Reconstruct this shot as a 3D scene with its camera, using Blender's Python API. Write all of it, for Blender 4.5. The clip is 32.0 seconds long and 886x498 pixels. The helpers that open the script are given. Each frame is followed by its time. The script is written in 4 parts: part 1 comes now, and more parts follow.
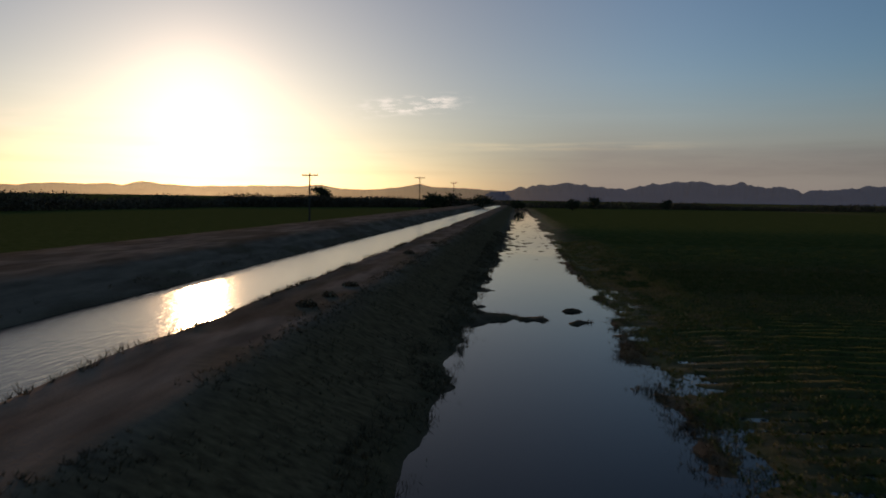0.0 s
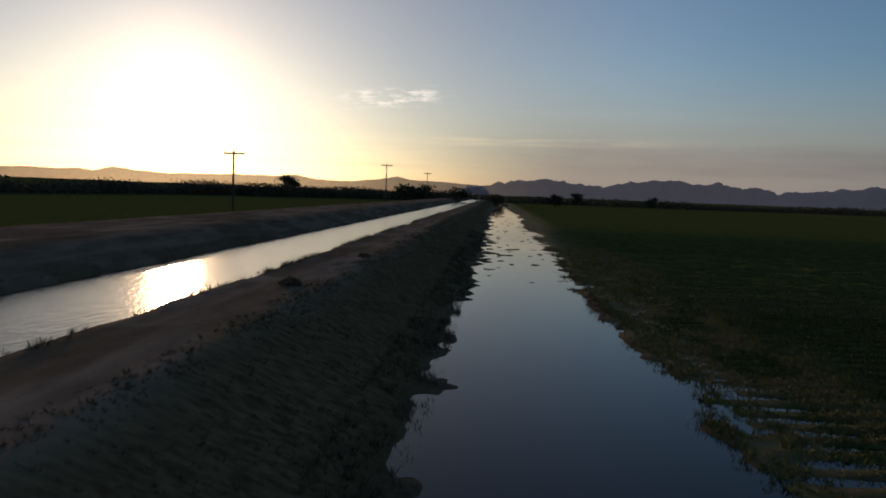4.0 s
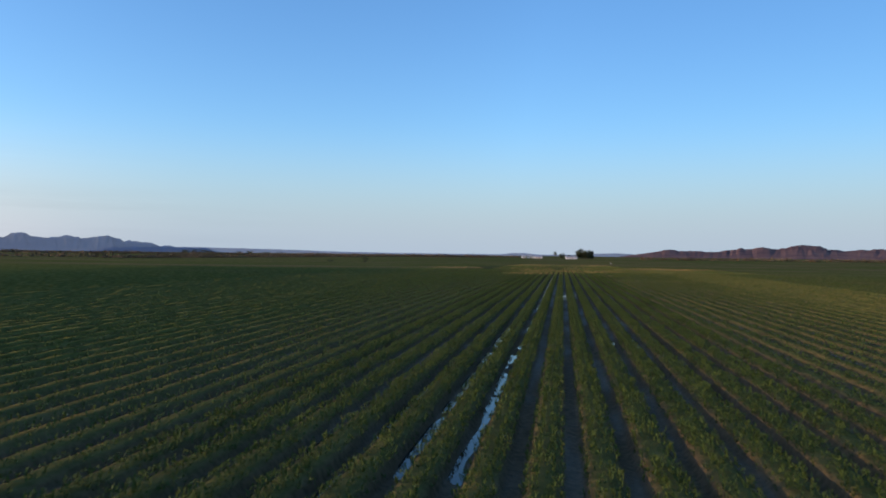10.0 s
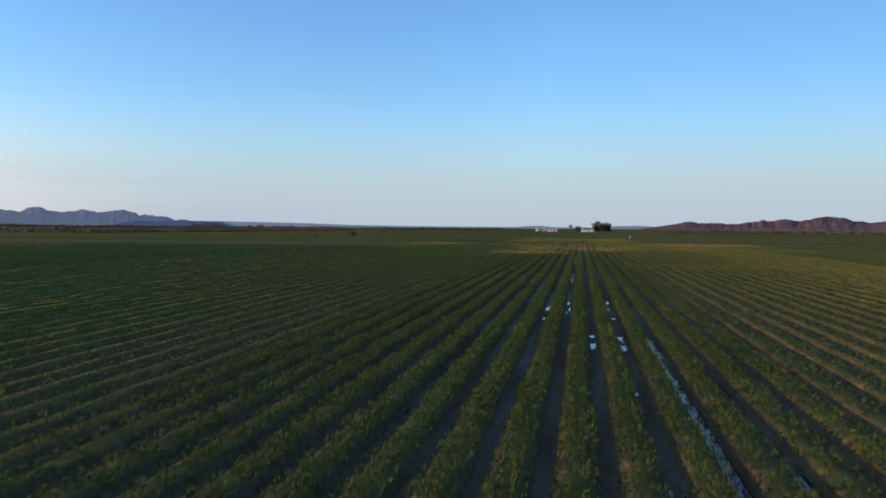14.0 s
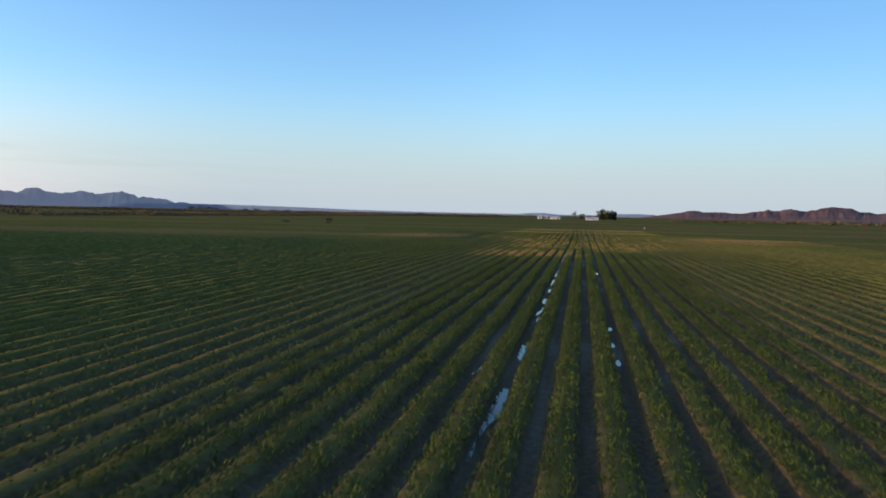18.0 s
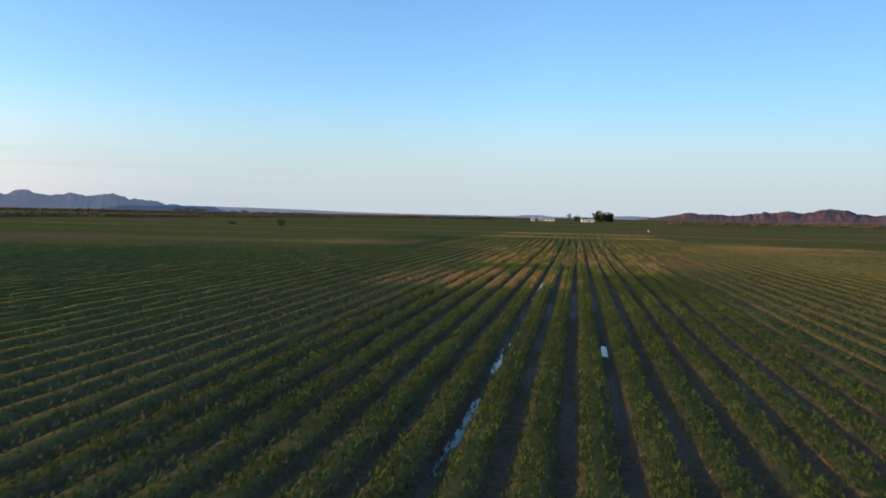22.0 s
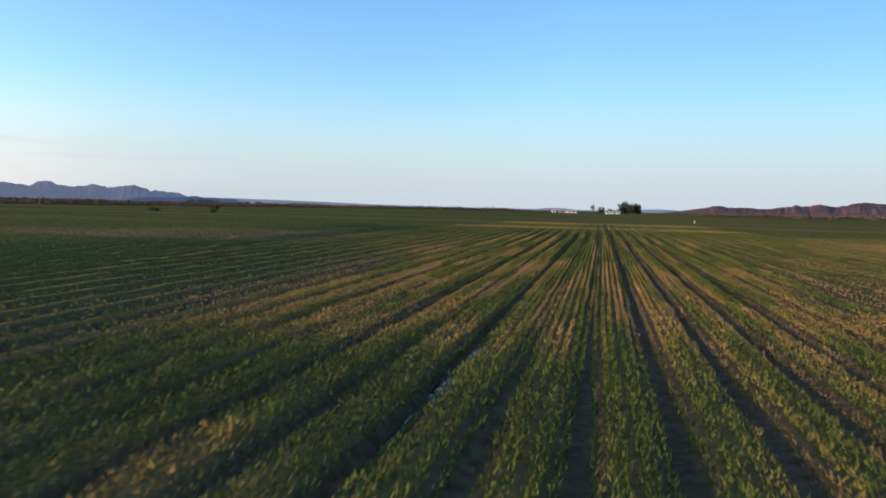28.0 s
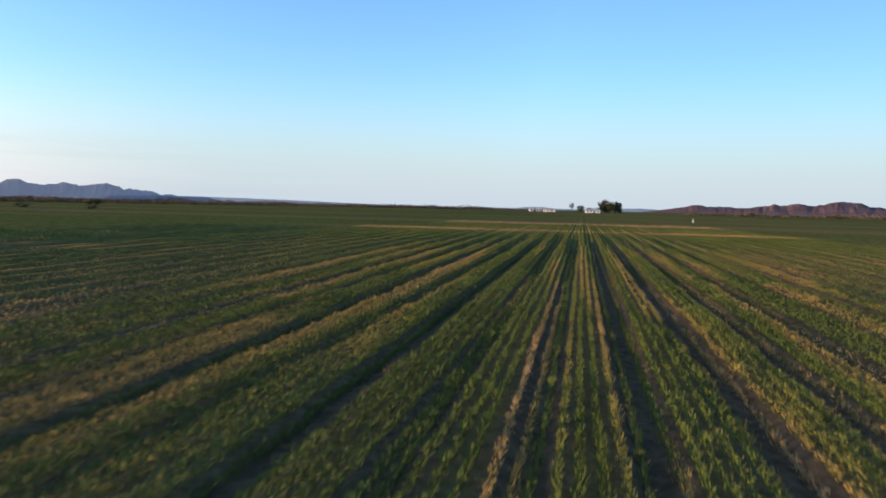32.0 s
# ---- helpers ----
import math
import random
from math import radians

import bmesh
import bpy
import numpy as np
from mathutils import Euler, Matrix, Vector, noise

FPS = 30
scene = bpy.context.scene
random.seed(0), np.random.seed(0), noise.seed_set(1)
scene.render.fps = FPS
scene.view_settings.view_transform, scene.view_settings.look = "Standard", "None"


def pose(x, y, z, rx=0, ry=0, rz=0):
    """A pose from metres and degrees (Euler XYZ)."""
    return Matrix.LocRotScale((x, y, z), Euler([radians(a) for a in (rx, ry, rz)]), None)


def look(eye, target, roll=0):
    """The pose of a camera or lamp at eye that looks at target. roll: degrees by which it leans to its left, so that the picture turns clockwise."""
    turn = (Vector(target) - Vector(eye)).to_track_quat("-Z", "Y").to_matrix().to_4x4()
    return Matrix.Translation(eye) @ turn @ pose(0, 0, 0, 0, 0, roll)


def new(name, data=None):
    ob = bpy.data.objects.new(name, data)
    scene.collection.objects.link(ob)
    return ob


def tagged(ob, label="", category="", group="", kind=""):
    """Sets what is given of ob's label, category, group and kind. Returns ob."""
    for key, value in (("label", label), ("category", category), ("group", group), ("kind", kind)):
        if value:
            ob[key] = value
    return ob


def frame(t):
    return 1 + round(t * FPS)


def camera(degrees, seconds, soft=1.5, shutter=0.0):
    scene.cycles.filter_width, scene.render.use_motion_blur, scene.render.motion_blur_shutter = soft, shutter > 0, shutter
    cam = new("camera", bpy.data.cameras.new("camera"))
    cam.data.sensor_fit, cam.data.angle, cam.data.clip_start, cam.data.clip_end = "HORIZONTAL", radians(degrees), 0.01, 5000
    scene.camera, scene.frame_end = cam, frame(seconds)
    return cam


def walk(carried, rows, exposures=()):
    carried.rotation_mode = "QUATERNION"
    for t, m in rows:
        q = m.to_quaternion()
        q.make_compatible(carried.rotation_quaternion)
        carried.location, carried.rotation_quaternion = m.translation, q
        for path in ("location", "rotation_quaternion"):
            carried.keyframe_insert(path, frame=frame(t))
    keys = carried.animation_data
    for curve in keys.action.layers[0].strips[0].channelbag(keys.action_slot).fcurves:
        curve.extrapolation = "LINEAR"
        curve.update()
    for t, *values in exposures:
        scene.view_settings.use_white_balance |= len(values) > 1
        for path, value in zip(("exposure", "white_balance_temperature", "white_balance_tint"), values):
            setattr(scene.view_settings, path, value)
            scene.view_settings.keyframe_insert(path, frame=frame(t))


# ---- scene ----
cam = camera(62.03, 32.0, soft=1.8, shutter=0.25)
# seconds, place, pitch, roll and heading of the flight
FLIGHT = [
    (0, 6.09, -7.51, 5.80, -3.94, -0.88, 93.73),
    (0.5, 2.06, -7.42, 5.62, -4.24, -0.85, 95.09),
    (1, -1.97, -7.42, 5.44, -4.39, -1.05, 94.48),
    (1.5, -5.72, -7.40, 5.38, -4.20, -0.98, 94.23),
    (2, -9.02, -7.40, 5.42, -4.81, -1.78, 95.32),
    (2.5, -12.30, -7.40, 5.51, -4.52, -2.05, 94.10),
    (4.5, -24.05, -6.67, 5.20, -4.41, -2.34, 89.83),
    (5, -28.12, -6.03, 5.11, -3.77, -2.73, 81.51),
    (5.5, -32.30, -4.98, 4.97, -3.22, -3.01, 71.18),
    (6, -35.90, -3.81, 4.96, -2.22, -3.65, 58.81),
    (6.5, -39.36, -2.23, 4.97, -1.34, -3.62, 46.89),
    (7, -42.24, -0.28, 4.85, -0.62, -3.54, 38.18),
    (7.5, -44.44, 1.96, 4.63, -0.04, -3.19, 30.80),
    (8, -46.13, 4.29, 4.40, 0.27, -3.08, 25.96),
    (8.5, -47.29, 7.13, 4.26, 0.24, -2.62, 21.05),
    (9, -48.06, 10.32, 4.08, 0.55, -1.84, 13.64),
    (9.5, -48.14, 13.97, 3.88, 0.67, -0.99, 8.07),
    (10, -48.06, 17.69, 3.70, 0.41, -0.65, 9.22),
    (10.5, -47.86, 21.40, 3.45, 0.19, -0.51, 10.65),
    (11, -47.52, 25.21, 3.36, -0.00, -0.32, 10.07),
    (11.5, -47.13, 29.27, 3.30, -0.30, -0.26, 9.57),
    (12, -46.74, 33.54, 3.33, -0.58, -0.18, 9.43),
    (12.5, -46.39, 37.96, 3.46, -0.88, -0.01, 9.33),
    (13, -46.20, 42.45, 3.65, -1.13, -0.18, 9.50),
    (13.5, -46.16, 47.00, 3.79, -1.44, -0.37, 10.47),
    (14, -46.31, 51.41, 3.84, -1.70, -0.46, 10.55),
    (14.5, -46.60, 55.80, 3.92, -1.93, -0.66, 10.21),
    (16.5, -46.86, 72.58, 4.13, -2.80, -1.27, 11.19),
    (17, -47.27, 76.69, 4.18, -2.98, -1.26, 11.42),
    (17.5, -47.71, 80.81, 4.20, -3.05, -1.21, 10.99),
    (18, -48.04, 85.10, 4.25, -2.80, -1.16, 10.72),
    (18.5, -48.17, 89.60, 4.36, -2.83, -1.16, 10.90),
    (19, -48.19, 94.22, 4.42, -3.18, -1.09, 11.26),
    (19.5, -48.12, 98.79, 4.44, -3.14, -0.98, 10.53),
    (20, -48.01, 103.16, 4.43, -2.97, -0.89, 10.35),
    (20.5, -47.94, 107.42, 4.38, -2.94, -1.08, 10.42),
    (21, -47.80, 111.35, 4.16, -2.99, -1.04, 10.31),
    (21.5, -47.73, 115.35, 4.06, -2.80, -1.11, 9.91),
    (22, -47.74, 119.29, 3.95, -2.62, -1.16, 10.38),
    (22.5, -47.78, 123.30, 3.82, -2.99, -1.18, 10.94),
    (23, -47.87, 127.39, 3.68, -3.00, -1.37, 10.99),
    (23.5, -48.01, 131.52, 3.46, -2.94, -1.55, 11.18),
    (24, -48.21, 135.57, 3.29, -2.83, -1.78, 10.47),
    (24.5, -48.30, 139.72, 3.21, -2.67, -1.48, 10.49),
    (25, -48.32, 143.88, 3.08, -2.74, -1.48, 10.62),
    (25.5, -48.28, 148.08, 2.98, -2.80, -1.30, 10.72),
    (27.5, -47.77, 164.11, 2.54, -3.41, -2.05, 11.87),
    (28, -47.70, 167.90, 2.39, -3.21, -1.33, 12.19),
    (28.5, -47.69, 171.81, 2.30, -3.15, -1.45, 11.01),
    (29, -47.79, 175.82, 2.24, -3.05, -1.47, 10.77),
    (29.5, -47.87, 179.83, 2.16, -3.02, -1.61, 11.45),
    (30, -47.91, 183.87, 2.11, -3.02, -1.67, 11.35),
    (30.5, -47.84, 187.95, 2.04, -3.07, -1.43, 11.29),
    (31, -47.72, 191.89, 1.98, -3.14, -1.29, 11.57),
    (31.5, -47.66, 195.68, 1.96, -3.23, -1.38, 11.11),
    (32, -47.49, 199.46, 1.96, -3.25, -1.37, 10.67),
]
walk(cam, [(t, pose(x, y, z, 90 + pitch, roll, yaw)) for t, x, y, z, pitch, roll, yaw in FLIGHT],
     [(0,-0.85,6300,12),(4.5,-0.65,6200,12),(6.0,0.8,6050,15),(7.5,1.15,5700,16),(11,1.15,5750,16),(19,1.35,6150,16),(25,1.42,6200,16),(32,1.5,6100,16)])

# ---- sky and sun ----
SUN_AZ, SUN_EL = 112.0, 6.5          # degrees: from north (+y) towards west (-x), and above the horizon
sun_dir = Vector((-math.sin(radians(SUN_AZ)) * math.cos(radians(SUN_EL)),
                  math.cos(radians(SUN_AZ)) * math.cos(radians(SUN_EL)), math.sin(radians(SUN_EL))))

world = bpy.data.worlds.new("sky")
scene.world = world
world.use_nodes = True
wt = world.node_tree
wt.nodes.clear()


def wnode(kind, **values):
    n = wt.nodes.new(kind)
    for k, v in values.items():
        if k == "op":
            n.operation = v
        elif k == "blend":
            n.blend_type = v
        else:
            n.inputs[int(k[1:])].default_value = v
    return n


def wlink(a, i, b, j):
    wt.links.new(a.outputs[i], b.inputs[j])


sky = wt.nodes.new("ShaderNodeTexSky")
sky.sky_type = "NISHITA"
sky.sun_disc = False
sky.sun_elevation = radians(SUN_EL)
sky.sun_rotation = radians(-SUN_AZ)
sky.air_density, sky.dust_density, sky.ozone_density, sky.altitude = 1.0, 0.7, 3.0, 100
coord = wt.nodes.new("ShaderNodeTexCoord")
# the bright hazy aureole that lies round a low sun
dot = wnode("ShaderNodeVectorMath", op="DOT_PRODUCT")
dot.inputs[1].default_value = sun_dir
wlink(coord, "Generated", dot, 0)
clampd = wnode("ShaderNodeMath", op="MAXIMUM", _1=0.0)
wlink(dot, "Value", clampd, 0)
lobe_a = wnode("ShaderNodeMath", op="POWER", _1=330.0)
lobe_b = wnode("ShaderNodeMath", op="POWER", _1=22.0)
wlink(clampd, 0, lobe_a, 0)
wlink(clampd, 0, lobe_b, 0)
gl_a = wnode("ShaderNodeMath", op="MULTIPLY", _1=5.5)
gl_b = wnode("ShaderNodeMath", op="MULTIPLY", _1=0.12)
wlink(lobe_a, 0, gl_a, 0)
wlink(lobe_b, 0, gl_b, 0)
lobe_c = wnode("ShaderNodeMath", op="POWER", _1=5.0)
wlink(clampd, 0, lobe_c, 0)
gl_c = wnode("ShaderNodeMath", op="MULTIPLY_ADD", _1=1.0)
wlink(lobe_c, 0, gl_c, 0)
wlink(gl_b, 0, gl_c, 2)
gl = wnode("ShaderNodeMath", op="ADD")
wlink(gl_a, 0, gl, 0)
wlink(gl_c, 0, gl, 1)
glow = wnode("ShaderNodeVectorMath", op="SCALE")
glow.inputs[0].default_value = (1.0, 0.57, 0.36)
wlink(gl, 0, glow, "Scale")
east = wt.nodes.new("ShaderNodeMapRange")         # the sky opposite the sun is deeper
east.inputs[1].default_value, east.inputs[2].default_value = -0.30, -0.85
east.inputs[3].default_value, east.inputs[4].default_value = 1.04, 0.66
wlink(dot, "Value", east, 0)
clear = wt.nodes.new("ShaderNodeHueSaturation")
paler = wt.nodes.new("ShaderNodeMapRange")         # the glare round the sun washes the colour out
paler.interpolation_type = "SMOOTHSTEP"
paler.inputs[1].default_value, paler.inputs[2].default_value = 0.82, 0.985
paler.inputs[3].default_value, paler.inputs[4].default_value = 1.03, 0.90
wlink(dot, "Value", paler, 0)
wlink(paler, 0, clear, "Saturation")
veiled = wt.nodes.new("ShaderNodeMapRange")         # and its wide glow falls off fast
veiled.interpolation_type = "SMOOTHSTEP"
veiled.inputs[1].default_value, veiled.inputs[2].default_value = 0.80, 0.97
veiled.inputs[3].default_value, veiled.inputs[4].default_value = 1.0, 0.78
wlink(dot, "Value", veiled, 0)
wlink(veiled, 0, clear, "Value")
wlink(sky, 0, clear, "Color")
deep_sky = wnode("ShaderNodeVectorMath", op="SCALE")
wlink(clear, 0, deep_sky, 0)
wlink(east, 0, deep_sky, "Scale")
sky_glow = wnode("ShaderNodeVectorMath", op="ADD")
wlink(deep_sky, 0, sky_glow, 0)
wlink(glow, 0, sky_glow, 1)
# thin stretched cloud banks low over the western horizon
stretch = wnode("ShaderNodeMapping")
stretch.inputs["Scale"].default_value = (2.2, 2.2, 38.0)
stretch.inputs["Location"].default_value = (3.1, 0.4, 0.35)
wlink(coord, "Generated", stretch, 0)
cn = wt.nodes.new("ShaderNodeTexNoise")
cn.inputs["Scale"].default_value, cn.inputs["Detail"].default_value, cn.inputs["Roughness"].default_value = 1.6, 7.0, 0.6
wlink(stretch, 0, cn, 0)
cr = wt.nodes.new("ShaderNodeMapRange")
cr.inputs[1].default_value, cr.inputs[2].default_value = 0.46, 0.68
wlink(cn, 0, cr, 0)
sep = wt.nodes.new("ShaderNodeSeparateXYZ")
wlink(coord, "Generated", sep, 0)
low = wt.nodes.new("ShaderNodeMapRange")          # fades out upwards
low.inputs[1].default_value, low.inputs[2].default_value = 0.17, 0.04
wlink(sep, 2, low, 0)
west = wt.nodes.new("ShaderNodeMapRange")         # and towards the north and east
west.inputs[1].default_value, west.inputs[2].default_value = -0.30, -0.92
wlink(sep, 0, west, 0)
m1 = wnode("ShaderNodeMath", op="MULTIPLY")
wlink(cr, 0, m1, 0)
wlink(low, 0, m1, 1)
m2 = wnode("ShaderNodeMath", op="MULTIPLY")
wlink(m1, 0, m2, 0)
wlink(west, 0, m2, 1)
m3 = wnode("ShaderNodeMath", op="MULTIPLY", _1=0.35)
wlink(m2, 0, m3, 0)
# pale haze along the horizon, away from the sun
rise = wt.nodes.new("ShaderNodeMapRange")
rise.interpolation_type = "SMOOTHERSTEP"
rise.inputs[1].default_value, rise.inputs[2].default_value = 0.20, -0.02
wlink(sep, 2, rise, 0)
away = wt.nodes.new("ShaderNodeMapRange")
away.interpolation_type = "SMOOTHSTEP"
away.inputs[1].default_value, away.inputs[2].default_value = 0.99, 0.85
wlink(dot, "Value", away, 0)
hz1 = wnode("ShaderNodeMath", op="MULTIPLY")
wlink(rise, 0, hz1, 0)
wlink(away, 0, hz1, 1)
hz2 = wnode("ShaderNodeMath", op="MULTIPLY", _1=0.92)
wlink(hz1, 0, hz2, 0)
hazy = wt.nodes.new("ShaderNodeMix")
hazy.data_type = "RGBA"
wlink(hz2, 0, hazy, 0)
wt.links.new(sky_glow.outputs[0], hazy.inputs[6])
warm = wt.nodes.new("ShaderNodeMapRange")         # the haze is warm and brighter towards the sunset
warm.interpolation_type = "SMOOTHSTEP"
warm.inputs[1].default_value, warm.inputs[2].default_value = 0.05, 0.88
wlink(dot, "Value", warm, 0)
haze_col = wt.nodes.new("ShaderNodeMix")
haze_col.data_type = "RGBA"
wlink(warm, 0, haze_col, 0)
haze_col.inputs[6].default_value = (1.46, 1.70, 1.79, 1.0)
haze_col.inputs[7].default_value = (3.3, 2.75, 2.45, 1.0)
wt.links.new(haze_col.outputs[2], hazy.inputs[7])
cloudy = wt.nodes.new("ShaderNodeMix")
cloudy.data_type = "RGBA"
wlink(m3, 0, cloudy, 0)
wt.links.new(hazy.outputs[2], cloudy.inputs[6])
shade = wnode("ShaderNodeVectorMath", op="MULTIPLY")
lift = wt.nodes.new("ShaderNodeMapRange")         # grey banks low down, bright wisps higher up
lift.inputs[1].default_value, lift.inputs[2].default_value = 0.07, 0.11
lift.inputs[3].default_value, lift.inputs[4].default_value = 0.68, 1.22
wlink(sep, 2, lift, 0)
wlink(lift, 0, shade, 1)
wt.links.new(hazy.outputs[2], shade.inputs[0])
wt.links.new(shade.outputs[0], cloudy.inputs[7])
# single clouds, laid out by bearing and height over the horizon
west_of = wnode("ShaderNodeMath", op="MULTIPLY", _1=-1.0)
wlink(sep, 0, west_of, 0)
turned = wnode("ShaderNodeMath", op="ARCTAN2")
wlink(west_of, 0, turned, 0)
wlink(sep, 1, turned, 1)
dome = wt.nodes.new("ShaderNodeCombineXYZ")
wlink(turned, 0, dome, 0)
wlink(sep, 2, dome, 1)


def drift(az, el, half_az, half_el, slope, grain, lo, hi):
    """How thick a long thin cloud lies in a direction: its middle, half sizes in degrees, its tilt, and how broken it is."""
    da = wnode("ShaderNodeMath", op="SUBTRACT", _1=radians(az))
    wlink(turned, 0, da, 0)
    tilt = wnode("ShaderNodeMath", op="MULTIPLY_ADD", _1=-slope, _2=-radians(el))
    wlink(da, 0, tilt, 0)
    de = wnode("ShaderNodeMath", op="ADD")
    wlink(sep, 2, de, 0)
    wlink(tilt, 0, de, 1)
    inside = None
    for source, half in ((da, half_az), (de, half_el)):
        size = wnode("ShaderNodeMath", op="ABSOLUTE")
        wlink(source, 0, size, 0)
        fade = wt.nodes.new("ShaderNodeMapRange")
        fade.interpolation_type = "SMOOTHSTEP"
        fade.inputs[1].default_value, fade.inputs[2].default_value = radians(half), radians(half * 0.25)
        wlink(size, 0, fade, 0)
        if inside is None:
            inside = fade
        else:
            both = wnode("ShaderNodeMath", op="MULTIPLY")
            wlink(inside, 0, both, 0)
            wlink(fade, 0, both, 1)
            inside = both
    mp = wnode("ShaderNodeMapping")
    mp.inputs["Scale"].default_value = grain
    wlink(dome, 0, mp, 0)
    nz = wt.nodes.new("ShaderNodeTexNoise")
    nz.inputs["Scale"].default_value, nz.inputs["Detail"].default_value, nz.inputs["Roughness"].default_value = 1.0, 7.0, 0.62
    wlink(mp, 0, nz, 0)
    torn = wt.nodes.new("ShaderNodeMapRange")
    torn.inputs[1].default_value, torn.inputs[2].default_value = lo, hi
    wlink(nz, 0, torn, 0)
    out = wnode("ShaderNodeMath", op="MULTIPLY")
    wlink(inside, 0, out, 0)
    wlink(torn, 0, out, 1)
    return out


def overlay(under, amount, strength, colour=None, times=None):
    """Lay one cloud over the sky so far, as a light of its own or as a dimming of what lies behind it."""
    part_of = wnode("ShaderNodeMath", op="MULTIPLY", _1=strength)
    wlink(amount, 0, part_of, 0)
    m = wt.nodes.new("ShaderNodeMix")
    m.data_type = "RGBA"
    wlink(part_of, 0, m, 0)
    wt.links.new(under, m.inputs[6])
    if times:
        dim = wnode("ShaderNodeVectorMath", op="MULTIPLY")
        dim.inputs[1].default_value = times
        wt.links.new(under, dim.inputs[0])
        wt.links.new(dim.outputs[0], m.inputs[7])
    else:
        m.inputs[7].default_value = (*colour, 1.0)
    return m.outputs[2]


heavens = cloudy.outputs[2]
heavens = overlay(heavens, drift(72.0, 2.9, 25.0, 1.5, 0.0, (5.0, 34.0, 1.0), 0.20, 0.60), 0.75, times=(0.80, 0.77, 0.82))     # grey bank over the western hills
heavens = overlay(heavens, drift(84.0, 4.05, 13.0, 0.40, -0.01, (9.0, 120.0, 1.0), 0.36, 0.62), 0.8, times=(1.45, 1.30, 1.12))     # its sunlit upper rim
heavens = overlay(heavens, drift(47.0, 4.1, 9.0, 0.30, 0.05, (5.0, 150.0, 1.0), 0.30, 0.60), 0.45, times=(0.86, 0.84, 0.90))
heavens = overlay(heavens, drift(96.4, 7.0, 5.4, 0.95, -0.09, (34.0, 150.0, 1.0), 0.46, 0.66), 0.85, colour=(13.0, 11.2, 9.4))
heavens = overlay(heavens, drift(121.5, 5.0, 5.5, 0.9, -0.08, (12.0, 120.0, 1.0), 0.40, 0.66), 0.55, colour=(14.0, 11.0, 8.0))
bg = wt.nodes.new("ShaderNodeBackground")
bg.inputs[1].default_value = 0.15
wt.links.new(heavens, bg.inputs[0])
wo = wt.nodes.new("ShaderNodeOutputWorld")
wlink(bg, 0, wo, 0)

sun = new("sun", bpy.data.lights.new("sun", "SUN"))
sun.data.energy, sun.data.angle, sun.data.color = 2.2, radians(0.6), (1.0, 0.62, 0.31)
sun.data.specular_factor = 0.35
sun.matrix_world = look(sun_dir * 100, (0, 0, 0))

# ---- materials ----
def material(name, colors, scale=4.0, rough=0.85, bump=0.3, bump_scale=None, stretch=(1, 1, 1), island=0.0, fine=0.35, metal=0.0, object_random=0.0):
    """Two-scale mottled surface: colors is a list of (position, rgb); world-space noise picks among them."""
    m = bpy.data.materials.new(name)
    m.use_nodes = True
    t = m.node_tree
    b = t.nodes["Principled BSDF"]
    b.inputs["Roughness"].default_value, b.inputs["Metallic"].default_value = rough, metal
    b.inputs["Specular IOR Level"].default_value = 0.3
    geo = t.nodes.new("ShaderNodeNewGeometry")
    mp = t.nodes.new("ShaderNodeMapping")
    mp.inputs["Scale"].default_value = stretch
    t.links.new(geo.outputs["Position"], mp.inputs[0])
    n1 = t.nodes.new("ShaderNodeTexNoise")
    n1.inputs["Scale"].default_value, n1.inputs["Detail"].default_value = scale, 5.0
    n2 = t.nodes.new("ShaderNodeTexNoise")
    n2.inputs["Scale"].default_value, n2.inputs["Detail"].default_value = scale * 0.13, 3.0
    t.links.new(mp.outputs[0], n1.inputs[0])
    t.links.new(mp.outputs[0], n2.inputs[0])
    mix = t.nodes.new("ShaderNodeMix")
    mix.inputs[0].default_value = 1 - fine
    t.links.new(n1.outputs[0], mix.inputs[2])
    t.links.new(n2.outputs[0], mix.inputs[3])
    fac = mix.outputs[0]
    for amount, kind, socket in ((island, "ShaderNodeNewGeometry", "Random Per Island"), (object_random, "ShaderNodeObjectInfo", "Random")):
        if amount:
            r = t.nodes.new(kind)
            ma = t.nodes.new("ShaderNodeMath")
            ma.operation = "MULTIPLY_ADD"
            ma.inputs[1].default_value = amount
            sb = t.nodes.new("ShaderNodeMath")
            sb.operation = "SUBTRACT"
            sb.inputs[1].default_value = amount * 0.5
            t.links.new(r.outputs[socket], ma.inputs[0])
            t.links.new(fac, ma.inputs[2])
            t.links.new(ma.outputs[0], sb.inputs[0])
            fac = sb.outputs[0]
    ramp = t.nodes.new("ShaderNodeValToRGB")
    el = ramp.color_ramp.elements
    while len(el) < len(colors):
        el.new(0.5)
    for e, (p, c) in zip(el, colors):
        e.position, e.color = p, (*c, 1)
    t.links.new(fac, ramp.inputs[0])
    t.links.new(ramp.outputs[0], b.inputs["Base Color"])
    if bump:
        n3 = t.nodes.new("ShaderNodeTexNoise")
        n3.inputs["Scale"].default_value, n3.inputs["Detail"].default_value = bump_scale or scale * 3, 6.0
        t.links.new(mp.outputs[0], n3.inputs[0])
        bp = t.nodes.new("ShaderNodeBump")
        bp.inputs["Strength"].default_value, bp.inputs["Distance"].default_value = bump, 0.05
        t.links.new(n3.outputs[0], bp.inputs["Height"])
        t.links.new(bp.outputs[0], b.inputs["Normal"])
    return m


